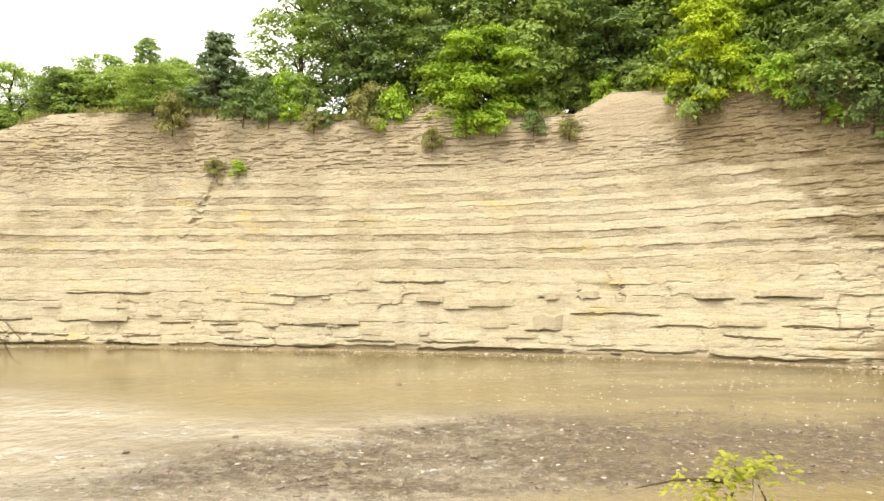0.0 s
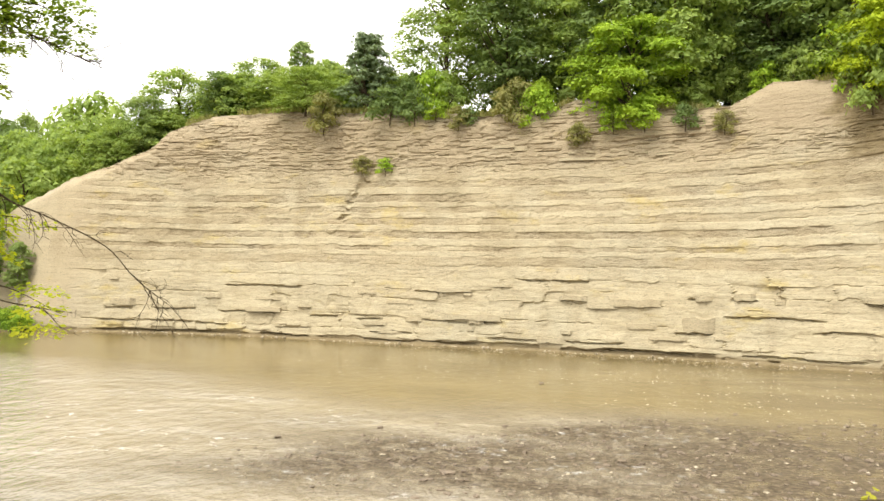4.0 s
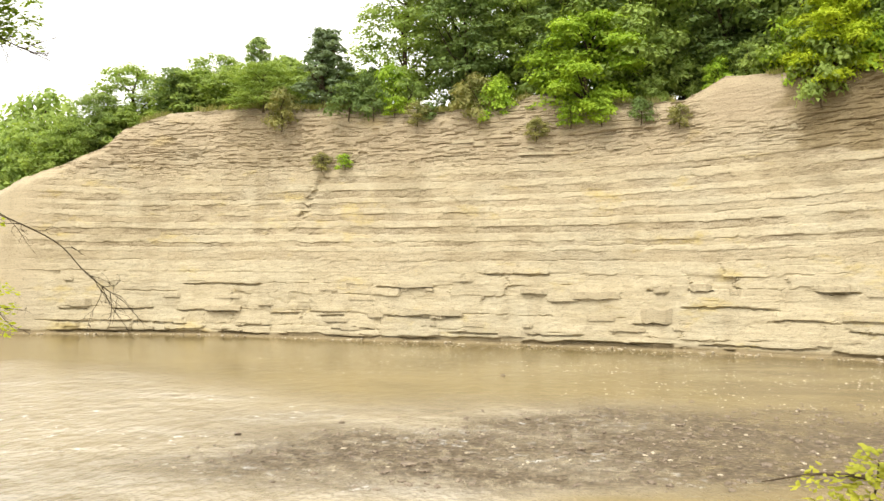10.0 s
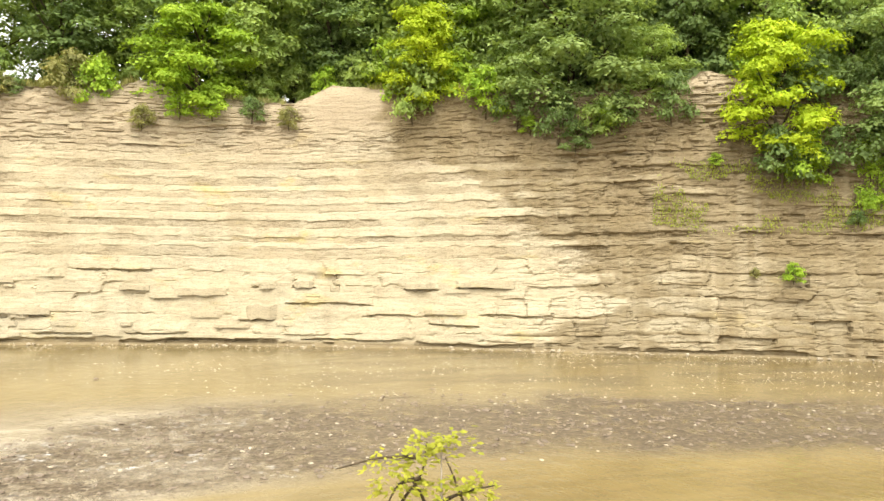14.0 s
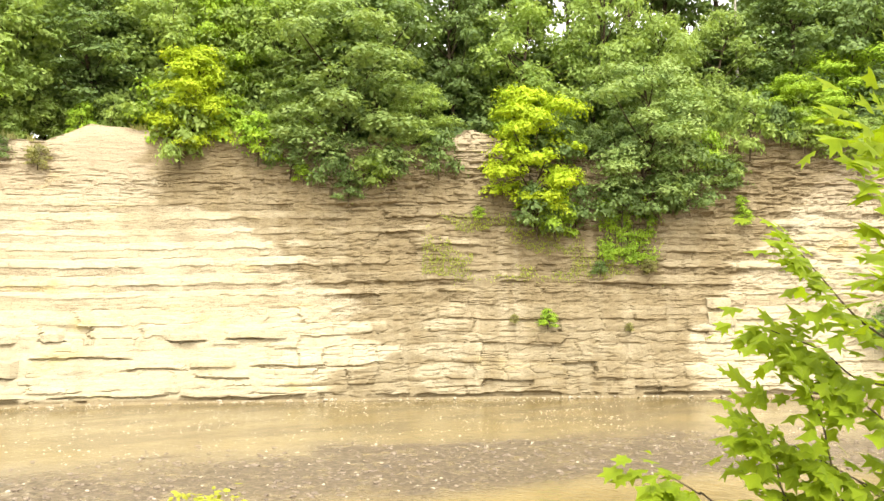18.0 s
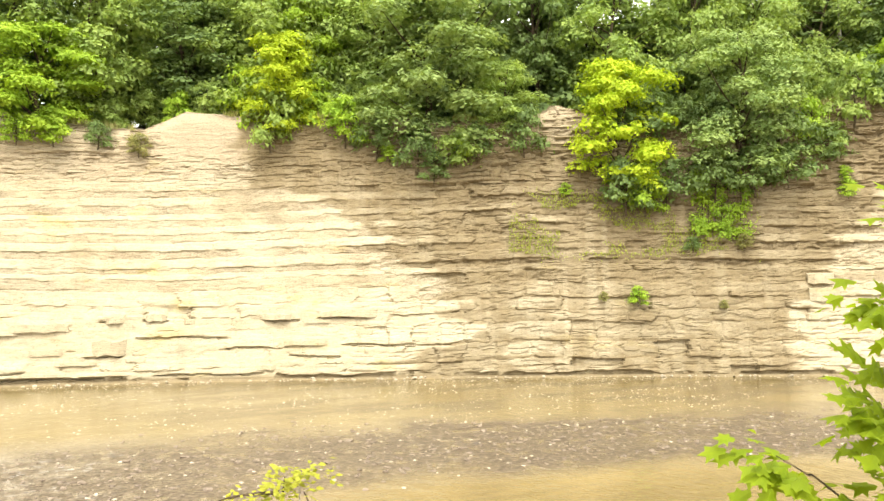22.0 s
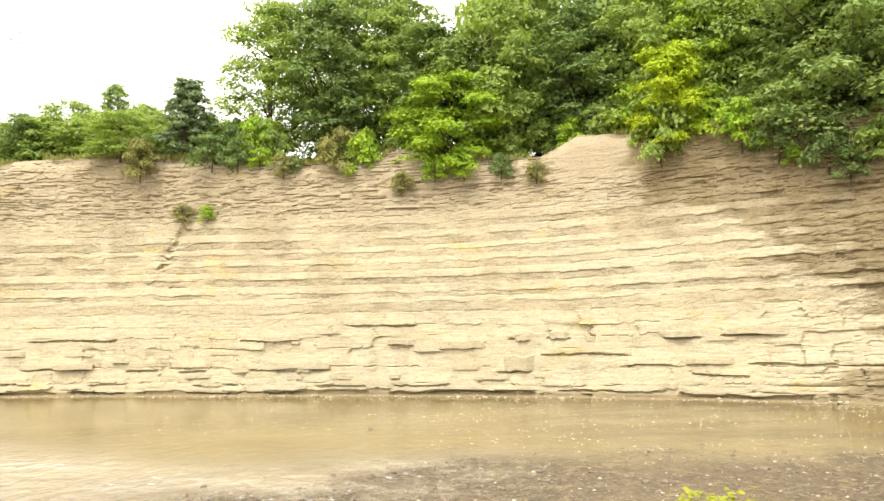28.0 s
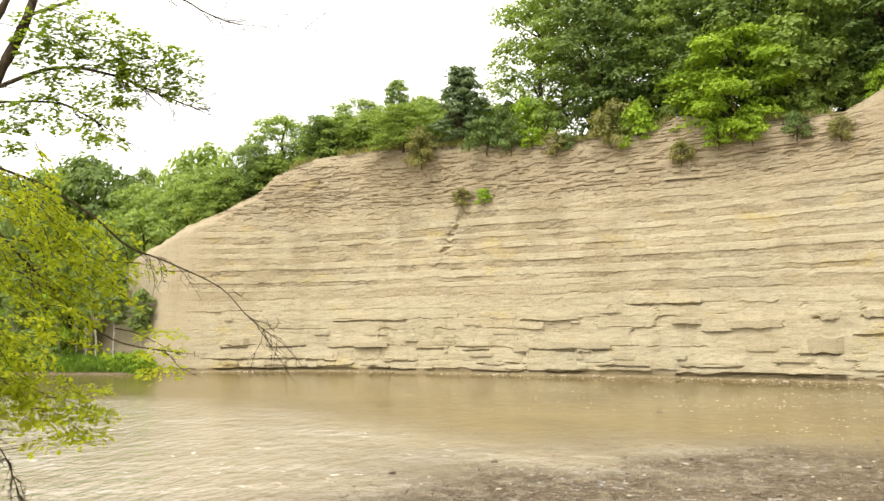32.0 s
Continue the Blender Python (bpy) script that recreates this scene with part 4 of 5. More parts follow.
# undergrowth along the rim and hanging over it
s = -11.0
while s < 62:
    low = float(np.interp(s, FRINGE_S, FRINGE_Z))
    for depth in (-0.3, 1.3, 2.8):
        q = on_wall(s + rw.uniform(-0.4, 0.4), 0.0, -(1.5 + depth))
        size = rw.uniform(0.8, 1.5) * (1 if s > 10 else 0.8) * (1.35 if depth > 4 else 1)
        zb = low - 0.35 * size + 0.3 * depth
        if 24.2 < s < 26.8 or (6.6 < s < 11.0 and depth < 1) or rw.random() < (0.40 if s < 10 else 0.12):
            continue
        grow(rw.choice(("bush_fresh", "bush_dark", "bush_dark", "bush_mid", "bush_mid")), float(q[0]), float(q[1]), zb, zb + size * rw.uniform(1.6, 2.6), size)
    s += rw.uniform(1.3, 2.0)
# shady thicket between the trunks
s = -5.0
while s < 60:
    q = on_wall(s, 0.0, -(6.5 + rw.uniform(-0.8, 0.8)))
    zb = float(np.interp(s, CREST_S, CREST_Z)) + 0.2
    size = rw.uniform(1.6, 2.3)
    grow("bush_dark", float(q[0]), float(q[1]), zb, zb + size * rw.uniform(1.9, 2.6), size)
    s += rw.uniform(1.9, 2.6)
# low woods on the ground behind the bluff's shoulder
for s0 in np.arange(-31, -11, 2.0):
    for depth, tall in ((5, 3.8), (9, 5.4)):
        q = on_wall(s0 + rw.uniform(-0.8, 0.8), 0.0, -(depth + rw.uniform(-1, 1)))
        zb = float(np.interp(s0, CREST_S, CREST_Z)) - 0.3
        grow("wood_mid", float(q[0]), float(q[1]), zb, zb + tall * rw.uniform(0.75, 1.1), rw.uniform(1.6, 2.4))
# woods upstream and on the hill behind them
for depth, gap, tall, lift in ((9, 4.6, 9, 1.2), (18, 5.0, 12, 4.5)):
    x = -36.0 - depth * 0.2
    while x > -100:
        grow(rw.choice(("wood_mid", "wood_mid", "wood_broad", "wood_mid")), x, 40 + depth + rw.uniform(-1.5, 1.5), lift, lift + tall * rw.uniform(0.8, 1.15), rw.uniform(2.8, 4.2))
        x -= gap * rw.uniform(0.8, 1.2)

# green thicket down to the water on the far bank
x = -39.0
while x > -80:
    size = rw.uniform(0.8, 1.5)
    grow(rw.choice(("bush_mid", "bush_fresh", "bush_mid")), x, 40.3 + 0.02 * (-x - 35) + rw.uniform(0, 1.2), 0.1, 0.1 + size * rw.uniform(1.5, 2.2), size, "leafy green bush on the far bank")
    x -= rw.uniform(1.0, 1.9)

# low bushes at the water's edge below the bluff's end
for x, y, size in ((-31.2, 39.8, 0.7), (-32.0, 40.1, 0.85), (-33.2, 40.0, 0.75), (-34.4, 40.3, 0.7), (-35.6, 40.1, 0.55), (-37.2, 40.3, 0.55)):
    grow("bush_fresh", x, y, 0.0, size * 1.7, size, "low green bush at the water's edge")


# ---------------------------------------------------------------- leaning tree on the near bank
def leaf_outline(lobes, depth=0.45):
    """Rim of a lobed leaf, one unit long, stalk at the origin, tip along +y."""
    rim = []
    for k in range(lobes):
        a = math.pi * (-0.86 + 1.72 * k / (lobes - 1))
        r = 0.36 + 0.26 * math.cos(a * 0.55) ** 2
        rim.append((math.sin(a) * r, 0.42 + math.cos(a) * r * 1.0))
        if k < lobes - 1:
            b = a + math.pi * 0.86 / (lobes - 1)
            rim.append((math.sin(b) * r * depth, 0.42 + math.cos(b) * r * depth))
    return np.array([(0.0, 0.0)] + rim)


def lobed_leaf(lobes, fold, depth=0.5):
    rim = leaf_outline(lobes, depth)
    z = -fold * np.abs(rim[:, 0]) - 0.25 * fold * rim[:, 1] ** 2
    v = np.vstack([[0, 0.42, 0.0], np.column_stack([rim, z])])
    n = len(rim)
    return v, np.array([(0, 1 + i, 1 + (i + 1) % n) for i in range(n)])


def scatter_leaves(shape, places, normals, ways, sizes):
    """Copies of one leaf shape, joined: base points, normals, directions of growth and sizes."""
    v, f = shape
    b = np.cross(normals, ways)
    b /= np.linalg.norm(b, axis=1, keepdims=True)
    w = np.cross(b, normals)
    out = places[:, None] + sizes[:, None, None] * (v[None, :, 0, None] * b[:, None] + v[None, :, 1, None] * w[:, None] + v[None, :, 2, None] * normals[:, None])
    faces = f[None] + (np.arange(len(places)) * len(v))[:, None, None]
    return out.reshape(-1, 3), faces.reshape(-1, 3)


def spray(centres, radius, count, size, seed, shape, layers=3, thick=0.16):
    """Layered sprays of leaves round the centres, lying nearly level and drooping at the rim."""
    r = np.random.default_rng(seed)
    c = np.array(centres, float)
    k = r.integers(0, len(c), count)
    a, q = r.uniform(0, 2 * math.pi, count), radius * np.sqrt(r.random(count)) * r.uniform(0.6, 1.15, len(c))[k]
    lay = (r.integers(0, layers, count) - (layers - 1) / 2) * thick * 1.6
    p = c[k] + np.stack([np.cos(a) * q, np.sin(a) * q, lay - 0.35 * q * q / radius + r.normal(size=count) * 0.04], 1)
    n = np.stack([r.normal(size=count) * 0.35, r.normal(size=count) * 0.35 - 0.25, np.ones(count)], 1)
    n /= np.linalg.norm(n, axis=1, keepdims=True)
    w = np.stack([np.cos(a), np.sin(a), -0.4 + 0 * a], 1) + r.normal(size=(count, 3)) * 0.4
    return scatter_leaves(shape, p, n, w, size * r.uniform(0.6, 1.2, count))


def hanging(centres, way, per, length, leaves, size, seed, shape):
    """Drooping twigs round the centres that run the given way, with leaves in two ranks: a list of twigs, and all the leaves."""
    r = np.random.default_rng(seed)
    twigs, at, nrm, out = [], [], [], []
    for c in np.array(centres, float):
        for _ in range(per):
            d = np.array(way) + r.normal(size=3) * 0.30
            pts = [c + r.normal(size=3) * (0.22, 0.22, 0.15) - d * length * 0.5]
            for _ in range(4):
                d = d + r.normal(size=3) * 0.10 + np.array([0, 0, -0.10])
                d /= np.linalg.norm(d)
                pts.append(pts[-1] + d * length * r.uniform(0.2, 0.3))
            path = curve_through(pts, 3)
            twigs.append(tube(path, list(np.linspace(0.006, 0.002, len(path))), 4))
            i = r.integers(2, len(path), leaves)
            side = np.cross(d, (0, 0, 1.0))
            side /= np.linalg.norm(side)
            lat = side[None] * (r.choice([-1, 1], leaves) * r.uniform(0.3, 1.0, leaves))[:, None]
            at.append(path[i] + lat * 0.10 * r.random((leaves, 1)) + r.normal(size=(leaves, 3)) * 0.03)
            n = np.array([0, 0, 1.0]) + 0.4 * d + r.normal(size=(leaves, 3)) * 0.38
            nrm.append(n / np.linalg.norm(n, axis=1, keepdims=True))
            out.append(lat + d * 0.6 + np.array([0, 0, -0.3]))
    at, nrm, out = np.vstack(at), np.vstack(nrm), np.vstack(out)
    return twigs, scatter_leaves(shape, at, nrm, out, size * r.uniform(0.6, 1.2, len(at)))


def twigs_along(path, count, length, seed, down=0.08):
    """Fine bare twigs that fork off a branch, each forked again."""
    r = np.random.default_rng(seed)
    pieces = []
    d = np.gradient(path, axis=0)
    d /= np.linalg.norm(d, axis=1, keepdims=True)
    for _ in range(count):
        i = int(r.integers(len(path) // 3, len(path)))
        way = d[i] + r.normal(size=3) * 0.6 + np.array([0, 0, -down])
        way /= np.linalg.norm(way)
        ln = length * r.uniform(0.35, 1.1)
        pts = [path[i]]
        for _ in range(4):
            way = way + r.normal(size=3) * 0.22 + np.array([0, 0, -0.05])
            way /= np.linalg.norm(way)
            pts.append(pts[-1] + way * ln / 4)
        forks = [tube(curve_through(pts, 2), list(np.linspace(0.006, 0.002, 9)), 4)]
        for j in (1, 2, 2, 3):
            w2 = way + r.normal(size=3) * 0.7
            w2 /= np.linalg.norm(w2)
            m = ln * r.uniform(0.15, 0.4)
            forks.append(tube(curve_through([pts[j], pts[j] + w2 * m * 0.5 + r.normal(size=3) * 0.03, pts[j] + w2 * m], 2), list(np.linspace(0.004, 0.0015, 5)), 3))
        pieces.append(forks)
    return pieces


def joined_twig(forks):
    verts = np.vstack([v for v, f in forks])
    off, faces = 0, []
    for v, f in forks:
        faces += [tuple(q + off) for q in f]
        off += len(v)
    return verts, np.array(faces)


TREE_LEAF = lobed_leaf(3, 0.25, 0.75)
leaner = tagged(new("leaning_tree"), "two-trunked riverbank tree leaning over the water, dark bark", "tree")
leaner.location = (-0.10, -0.05, 0.01)
STEMS = {
    "A": (((-10.3, 5.8, 1.1), (-9.99, 6.36, 2.35), (-9.84, 6.6, 3.38), (-9.7, 6.82, 4.28), (-9.62, 6.94, 4.51)), 0.142, 0.105),
    "A1": (((-9.66, 6.88, 4.4), (-9.51, 7.09, 5.43), (-9.43, 7.22, 6.27), (-9.3, 7.36, 7.4), (-9.2, 7.5, 8.6)), 0.080, 0.048),
    "A2": (((-9.64, 6.9, 4.4), (-9.39, 7.26, 5.17), (-9.25, 7.44, 5.76), (-9.07, 7.68, 6.31), (-8.67, 8.14, 6.95), (-8.3, 8.6, 8.2)), 0.082, 0.045),
    "B": (((-10.15, 5.45, 1.0), (-9.8, 6.09, 1.88), (-9.48, 6.61, 2.79), (-9.24, 6.96, 3.38), (-9.11, 7.13, 3.79), (-8.8, 7.54, 4.73), (-8.6, 7.77, 5.42), (-8.35, 8.05, 6.28), (-8.1, 8.35, 7.3), (-7.9, 8.6, 8.6)), 0.150, 0.045),
}
for key, (pts, r0, r1) in STEMS.items():
    path = curve_through(pts, 12)
    rr = np.linspace(r0, r1, len(path)) * (1 + 0.05 * np.sin(np.arange(len(path)) * 1.7))
    if key in "AB":
        rr[:3] *= (1.35, 1.2, 1.08)
    tv, tf = tube(path, list(rr), 18)
    tv = tv + 0.030 * np.stack([fbm(tv[:, 0] * 9 + tv[:, 1] * 7, tv[:, 2] * 3, q) - 0.5 for q in (1, 2, 3)], 1)
    part("trunk" if key in "AB" else "limb", mesh("trunk", tv, tf, BARK, True), leaner)
BRANCHES = {
    "link": (((-9.19, 7.2, 5.14), (-8.92, 7.55, 5.5), (-8.66, 7.8, 5.50)), 0.055, 0.045, 0),
    "bare": (((-8.56, 7.82, 5.43), (-7.99, 8.42, 5.14), (-7.54, 8.84, 4.76), (-7.18, 9.14, 4.34), (-6.81, 9.42, 4.14), (-6.23, 9.82, 3.78), (-5.9, 10.03, 3.35), (-5.5, 10.26, 2.98)), 0.019, 0.004, 26),
    "droop": (((-9.0, 7.1, 3.80), (-8.65, 7.4, 3.22), (-8.52, 7.56, 2.7), (-8.28, 7.83, 2.16), (-8.08, 8.05, 1.85), (-7.94, 8.19, 1.31)), 0.026, 0.005, 40),
    "low": (((-8.80, 7.56, 4.75), (-8.46, 7.93, 4.75), (-8.21, 8.2, 4.37), (-7.78, 8.63, 3.67), (-7.31, 9.03, 3.12), (-6.69, 9.51, 2.92)), 0.028, 0.005, 10),
    "stub": (((-9.45, 6.66, 2.74), (-9.25, 6.95, 2.6), (-9.03, 7.25, 2.26)), 0.022, 0.012, 0),
    "top": (((-8.35, 8.05, 6.28), (-7.76, 8.45, 6.6), (-7.26, 8.89, 6.58), (-6.71, 9.32, 6.33), (-6.18, 9.7, 6.09)), 0.030, 0.004, 26),
    "under": (((-8.42, 7.96, 6.1), (-7.75, 8.45, 6.15), (-7.46, 8.72, 6.0), (-7.21, 8.94, 5.8)), 0.02, 0.004, 8),
    "high": (((-8.1, 8.35, 7.3), (-7.4, 8.9, 7.7), (-6.66, 9.37, 7.73), (-6.3, 9.62, 7.54), (-5.92, 9.86, 7.41), (-5.15, 10.29, 7.4)), 0.022, 0.003, 18),
    "yellow": (((-9.52, 6.55, 2.94), (-9.89, 5.94, 3.24), (-10.23, 5.28, 3.45), (-10.46, 4.75, 3.52)), 0.03, 0.008, 4),
    "spur": (((-9.19, 7.16, 6.4), (-9.11, 7.28, 6.24), (-9.01, 7.41, 6.23)), 0.03, 0.02, 0),
    "hang": (((-8.94, 7.33, 5.91), (-8.81, 7.49, 5.66), (-8.7, 7.63, 5.4)), 0.010, 0.005, 3),
    "dead": (((-9.08, 7.24, 5.28), (-9.04, 7.29, 4.83), (-9.01, 7.32, 4.23)), 0.012, 0.005, 3),
    "bent": (((-8.65, 7.69, 5.33), (-8.53, 7.82, 5.11), (-8.41, 7.96, 4.89)), 0.010, 0.005, 3),
    "fan": (((-9.03, 7.13, 3.76), (-8.81, 7.41, 3.7), (-8.63, 7.64, 3.33), (-8.44, 7.86, 2.95)), 0.018, 0.006, 8),
    "thin": (((-9.38, 7.07, 5.36), (-9.22, 7.29, 4.96), (-9.04, 7.52, 4.7)), 0.010, 0.004, 3),
    "short": (((-9.51, 6.71, 4.08), (-9.32, 6.99, 3.63), (-9.28, 7.05, 3.41)), 0.012, 0.005, 2),
    "lower": (((-9.8, 6.09, 1.88), (-9.56, 6.49, 2.07), (-9.29, 6.89, 1.97)), 0.015, 0.004, 3),
}
for k, (name, (pts, r0, r1, n)) in enumerate(BRANCHES.items()):
    path = curve_through(pts, 5)
    pieces = [tube(path, list(np.linspace(r0, r1, len(path))), 6)] 
    ob = part("branch", mesh("branch", *pieces[0], BARK, True), leaner)
    if n:
        for piece in twigs_along(path, n, 0.75, 100 + k):
            part("twig", mesh("twig", *joined_twig(piece), BARK, True), ob)
LEAFY = {
    "low": (((-8.22, 8.19, 2.6), (-7.9, 8.51, 2.43), (-7.55, 8.83, 2.25), (-7.78, 8.62, 2.2), (-8.32, 8.08, 2.35), (-8.45, 7.75, 2.75), (-6.85, 9.4, 2.98)), 0.40, 2100, 0.075, "yellow"),
    "right": (((-7.94, 8.27, 7.0), (-7.66, 8.53, 7.2), (-7.37, 8.8, 7.1), (-7.05, 9.07, 6.9), (-6.77, 9.28, 6.75), (-6.54, 9.45, 6.65), (-7.66, 8.54, 6.85), (-7.26, 8.89, 6.7), (-7.84, 8.36, 6.2), (-7.56, 8.63, 6.1), (-7.31, 8.85, 6.0), (-8.1, 8.1, 5.82), (-7.1, 9.02, 6.5)), 0.27, 5600, 0.078, "pale"),
    "lower": (((-9.56, 6.49, 2.07), (-9.41, 6.72, 1.95), (-9.63, 6.37, 1.78), (-9.75, 6.17, 1.5)), 0.3, 1100, 0.075, "yellow"),
}
near_leaf = {"yellow": LEAF_OLIVE, "pale": LEAF_BANK, "gold": LEAF_YELLOW}
for k, (pts, rad, n, size, tone) in enumerate(LEAFY.values()):
    part("foliage", mesh("foliage", *spray(pts, rad, n, size, 200 + k, TREE_LEAF), near_leaf[tone]), leaner)
    r = random.Random(k)
    for p in pts:
        a = Vector(p) + Vector((-0.45, -0.35, 0.15 + r.uniform(-0.1, 0.2)))
        path = curve_through([a, (Vector(p) + a) / 2 + Vector((0, 0, 0.06)), Vector(p) + Vector((0.2, 0.15, -0.1))], 3)
        part("twig", mesh("twig", *tube(path, list(np.linspace(0.010, 0.003, 7)), 4), BARK, True), leaner)
CANOPY = ((-8.31, 8.07, 5.16), (-8.0, 8.4, 4.97), (-7.72, 8.66, 4.71), (-7.5, 8.86, 4.32), (-7.32, 9.01, 3.97), (-7.56, 8.81, 3.7), (-7.95, 8.45, 4.32), (-8.32, 8.07, 4.55), (-7.84, 8.55, 3.86),
          (-8.16, 8.23, 4.01), (-8.47, 7.89, 3.4), (-8.22, 8.17, 3.09), (-7.85, 8.54, 3.32), (-8.43, 7.94, 2.79), (-8.07, 8.32, 2.63), (-7.68, 8.7, 2.46))
twigs, leaves = hanging(CANOPY, (0.62, 0.45, -0.38), 8, 0.75, 70, 0.064, 230, TREE_LEAF)
part("foliage", mesh("foliage", *leaves, LEAF_OLIVE), leaner)
LOW_SPRAYS = ((-10.25, 5.4, 3.29), (-10.02, 5.85, 3.35), (-9.7, 6.41, 3.34), (-9.44, 6.82, 3.41), (-10.2, 5.51, 2.73), (-10.25, 5.39, 2.25), (-10.09, 5.72, 2.44), (-9.63, 6.52, 2.17), (-9.45, 6.8, 1.93))
more, leaves = hanging(LOW_SPRAYS, (0.50, 0.75, -0.12), 8, 0.7, 60, 0.064, 231, TREE_LEAF)
part("foliage", mesh("foliage", *leaves, LEAF_YELLOW), leaner)
for v, f in twigs + more:
    part("twig", mesh("twig", v, f, BARK, True), leaner)
# pale bracket fungi up the front trunk
stem = curve_through(STEMS["B"][0], 12)
fungi = []
r = np.random.default_rng(8)
for _ in range(620):
    i = int(r.integers(4, 52))
    a = r.uniform(-1.9, 1.3)
    rad = 0.168 - 0.0010 * i
    side = np.array([math.sin(a) * 0.82 + 0.3, -math.cos(a), 0.25])
    side /= np.linalg.norm(side)
    c = stem[i] + side * rad * 0.97 + np.array([0, 0, r.normal() * 0.03])
    w = r.uniform(0.010, 0.024)
    t = np.cross(side, [0, 0, 1.0])
    fungi.append((np.array([c - t * w, c + side * w * 1.1, c + t * w, c + np.array([0, 0, w * 0.55])]), np.array([(0, 1, 3), (1, 2, 3), (0, 2, 1)])))
part("bracket_fungi", mesh("bracket_fungi", *joined(fungi), FUNGUS), leaner, "rows of small pale bracket fungi", kind="stuff")
rr_ = random.Random(19)
for k in range(30):
    a = rr_.uniform(-2.4, 1.4)
    way = np.array([math.cos(a), math.sin(a), 0.0])
    p0 = np.array([-10.22, 5.62, 1.05 + rr_.uniform(0, 0.25)]) + way * 0.10
    run = rr_.uniform(0.10, 0.40)
    jog = lambda: np.array([rr_.uniform(-0.09, 0.09), rr_.uniform(-0.09, 0.09), 0.0])
    path = curve_through([p0, p0 + way * run * 0.7 + np.array([0, 0, rr_.uniform(-0.12, 0.02)]), p0 + way * run + jog() + np.array([0, 0, -0.35]),
                          p0 + way * run * 0.9 + jog() * 1.5 + np.array([0, 0, -0.65]), p0 + way * run * 1.1 + jog() * 2 + np.array([0, 0, -1.0])], 4)
    thick = rr_.choice((0.018, 0.025, 0.035, 0.06))
    part("root", mesh("root", *tube(path, list(np.linspace(thick, thick * 0.4, len(path))), 6), BARK, True), leaner)
path = curve_through([(-9.95, 5.9, 1.05), (-10.25, 5.5, 1.22), (-10.6, 5.0, 1.28), (-11.2, 4.3, 1.2)], 5)
part("root", mesh("root", *tube(path, list(np.linspace(0.15, 0.10, len(path))), 10), BARK, True), leaner)

# a leafy tree further along the near bank, its boughs hanging in from the side
shade = tagged(new("bank_tree"), "dark green leafy tree on the near bank with low boughs", "tree")
shade.location = (-0.08, 0.02, 0.05)
part("trunk", mesh("trunk", *tube(curve_through([(-15.2, 5.2, 0.6), (-15.0, 5.4, 3), (-14.7, 5.8, 5.5), (-14.4, 6.2, 9)], 5), list(np.linspace(0.26, 0.1, 16)), 10), BARK, True), shade)
BOUGHS = ((-10.71, 5.82, 6.28), (-10.4, 6.4, 6.36), (-10.66, 5.92, 5.56), (-10.3, 6.58, 5.85), (-10.14, 6.84, 5.34), (-10.48, 6.27, 4.92), (-10.75, 5.74, 4.67), (-10.22, 6.7, 6.24), (-10.78, 5.67, 4.01),
          (-10.58, 6.08, 4.09), (-10.38, 6.44, 4.41), (-10.1, 6.9, 4.88), (-10.67, 5.9, 3.43), (-10.8, 5.63, 5.17), (-11.2, 5.6, 7.2), (-10.6, 6.6, 7.3))
for k, p in enumerate(BOUGHS):
    path = curve_through([(-14.8, 5.7, 3.6 + 0.28 * k), tuple((np.array(p) + np.array((-14.8, 5.7, 4 + 0.25 * k))) / 2 + np.array((0, 0, 0.4))), p], 4)
    ob = part("bough", mesh("bough", *tube(path, list(np.linspace(0.06, 0.008, len(path))), 6), BARK, True), shade)
    around = [tuple(np.array(p) + np.array(q)) for q in ((0, 0, 0), (-0.5, -0.4, 0.15), (0.3, 0.4, -0.1), (-0.9, -0.2, 0.3))]
    twigs, leaves = hanging(around, (0.45, 0.55, -0.34), 6, 0.95, 75, 0.080, 300 + k, TREE_LEAF)
    part("foliage", mesh("foliage", *leaves, LEAF_BANK if k % 5 else LEAF_OLIVE), ob)
    part("twig", mesh("twig", *joined(twigs), BARK, True), ob)

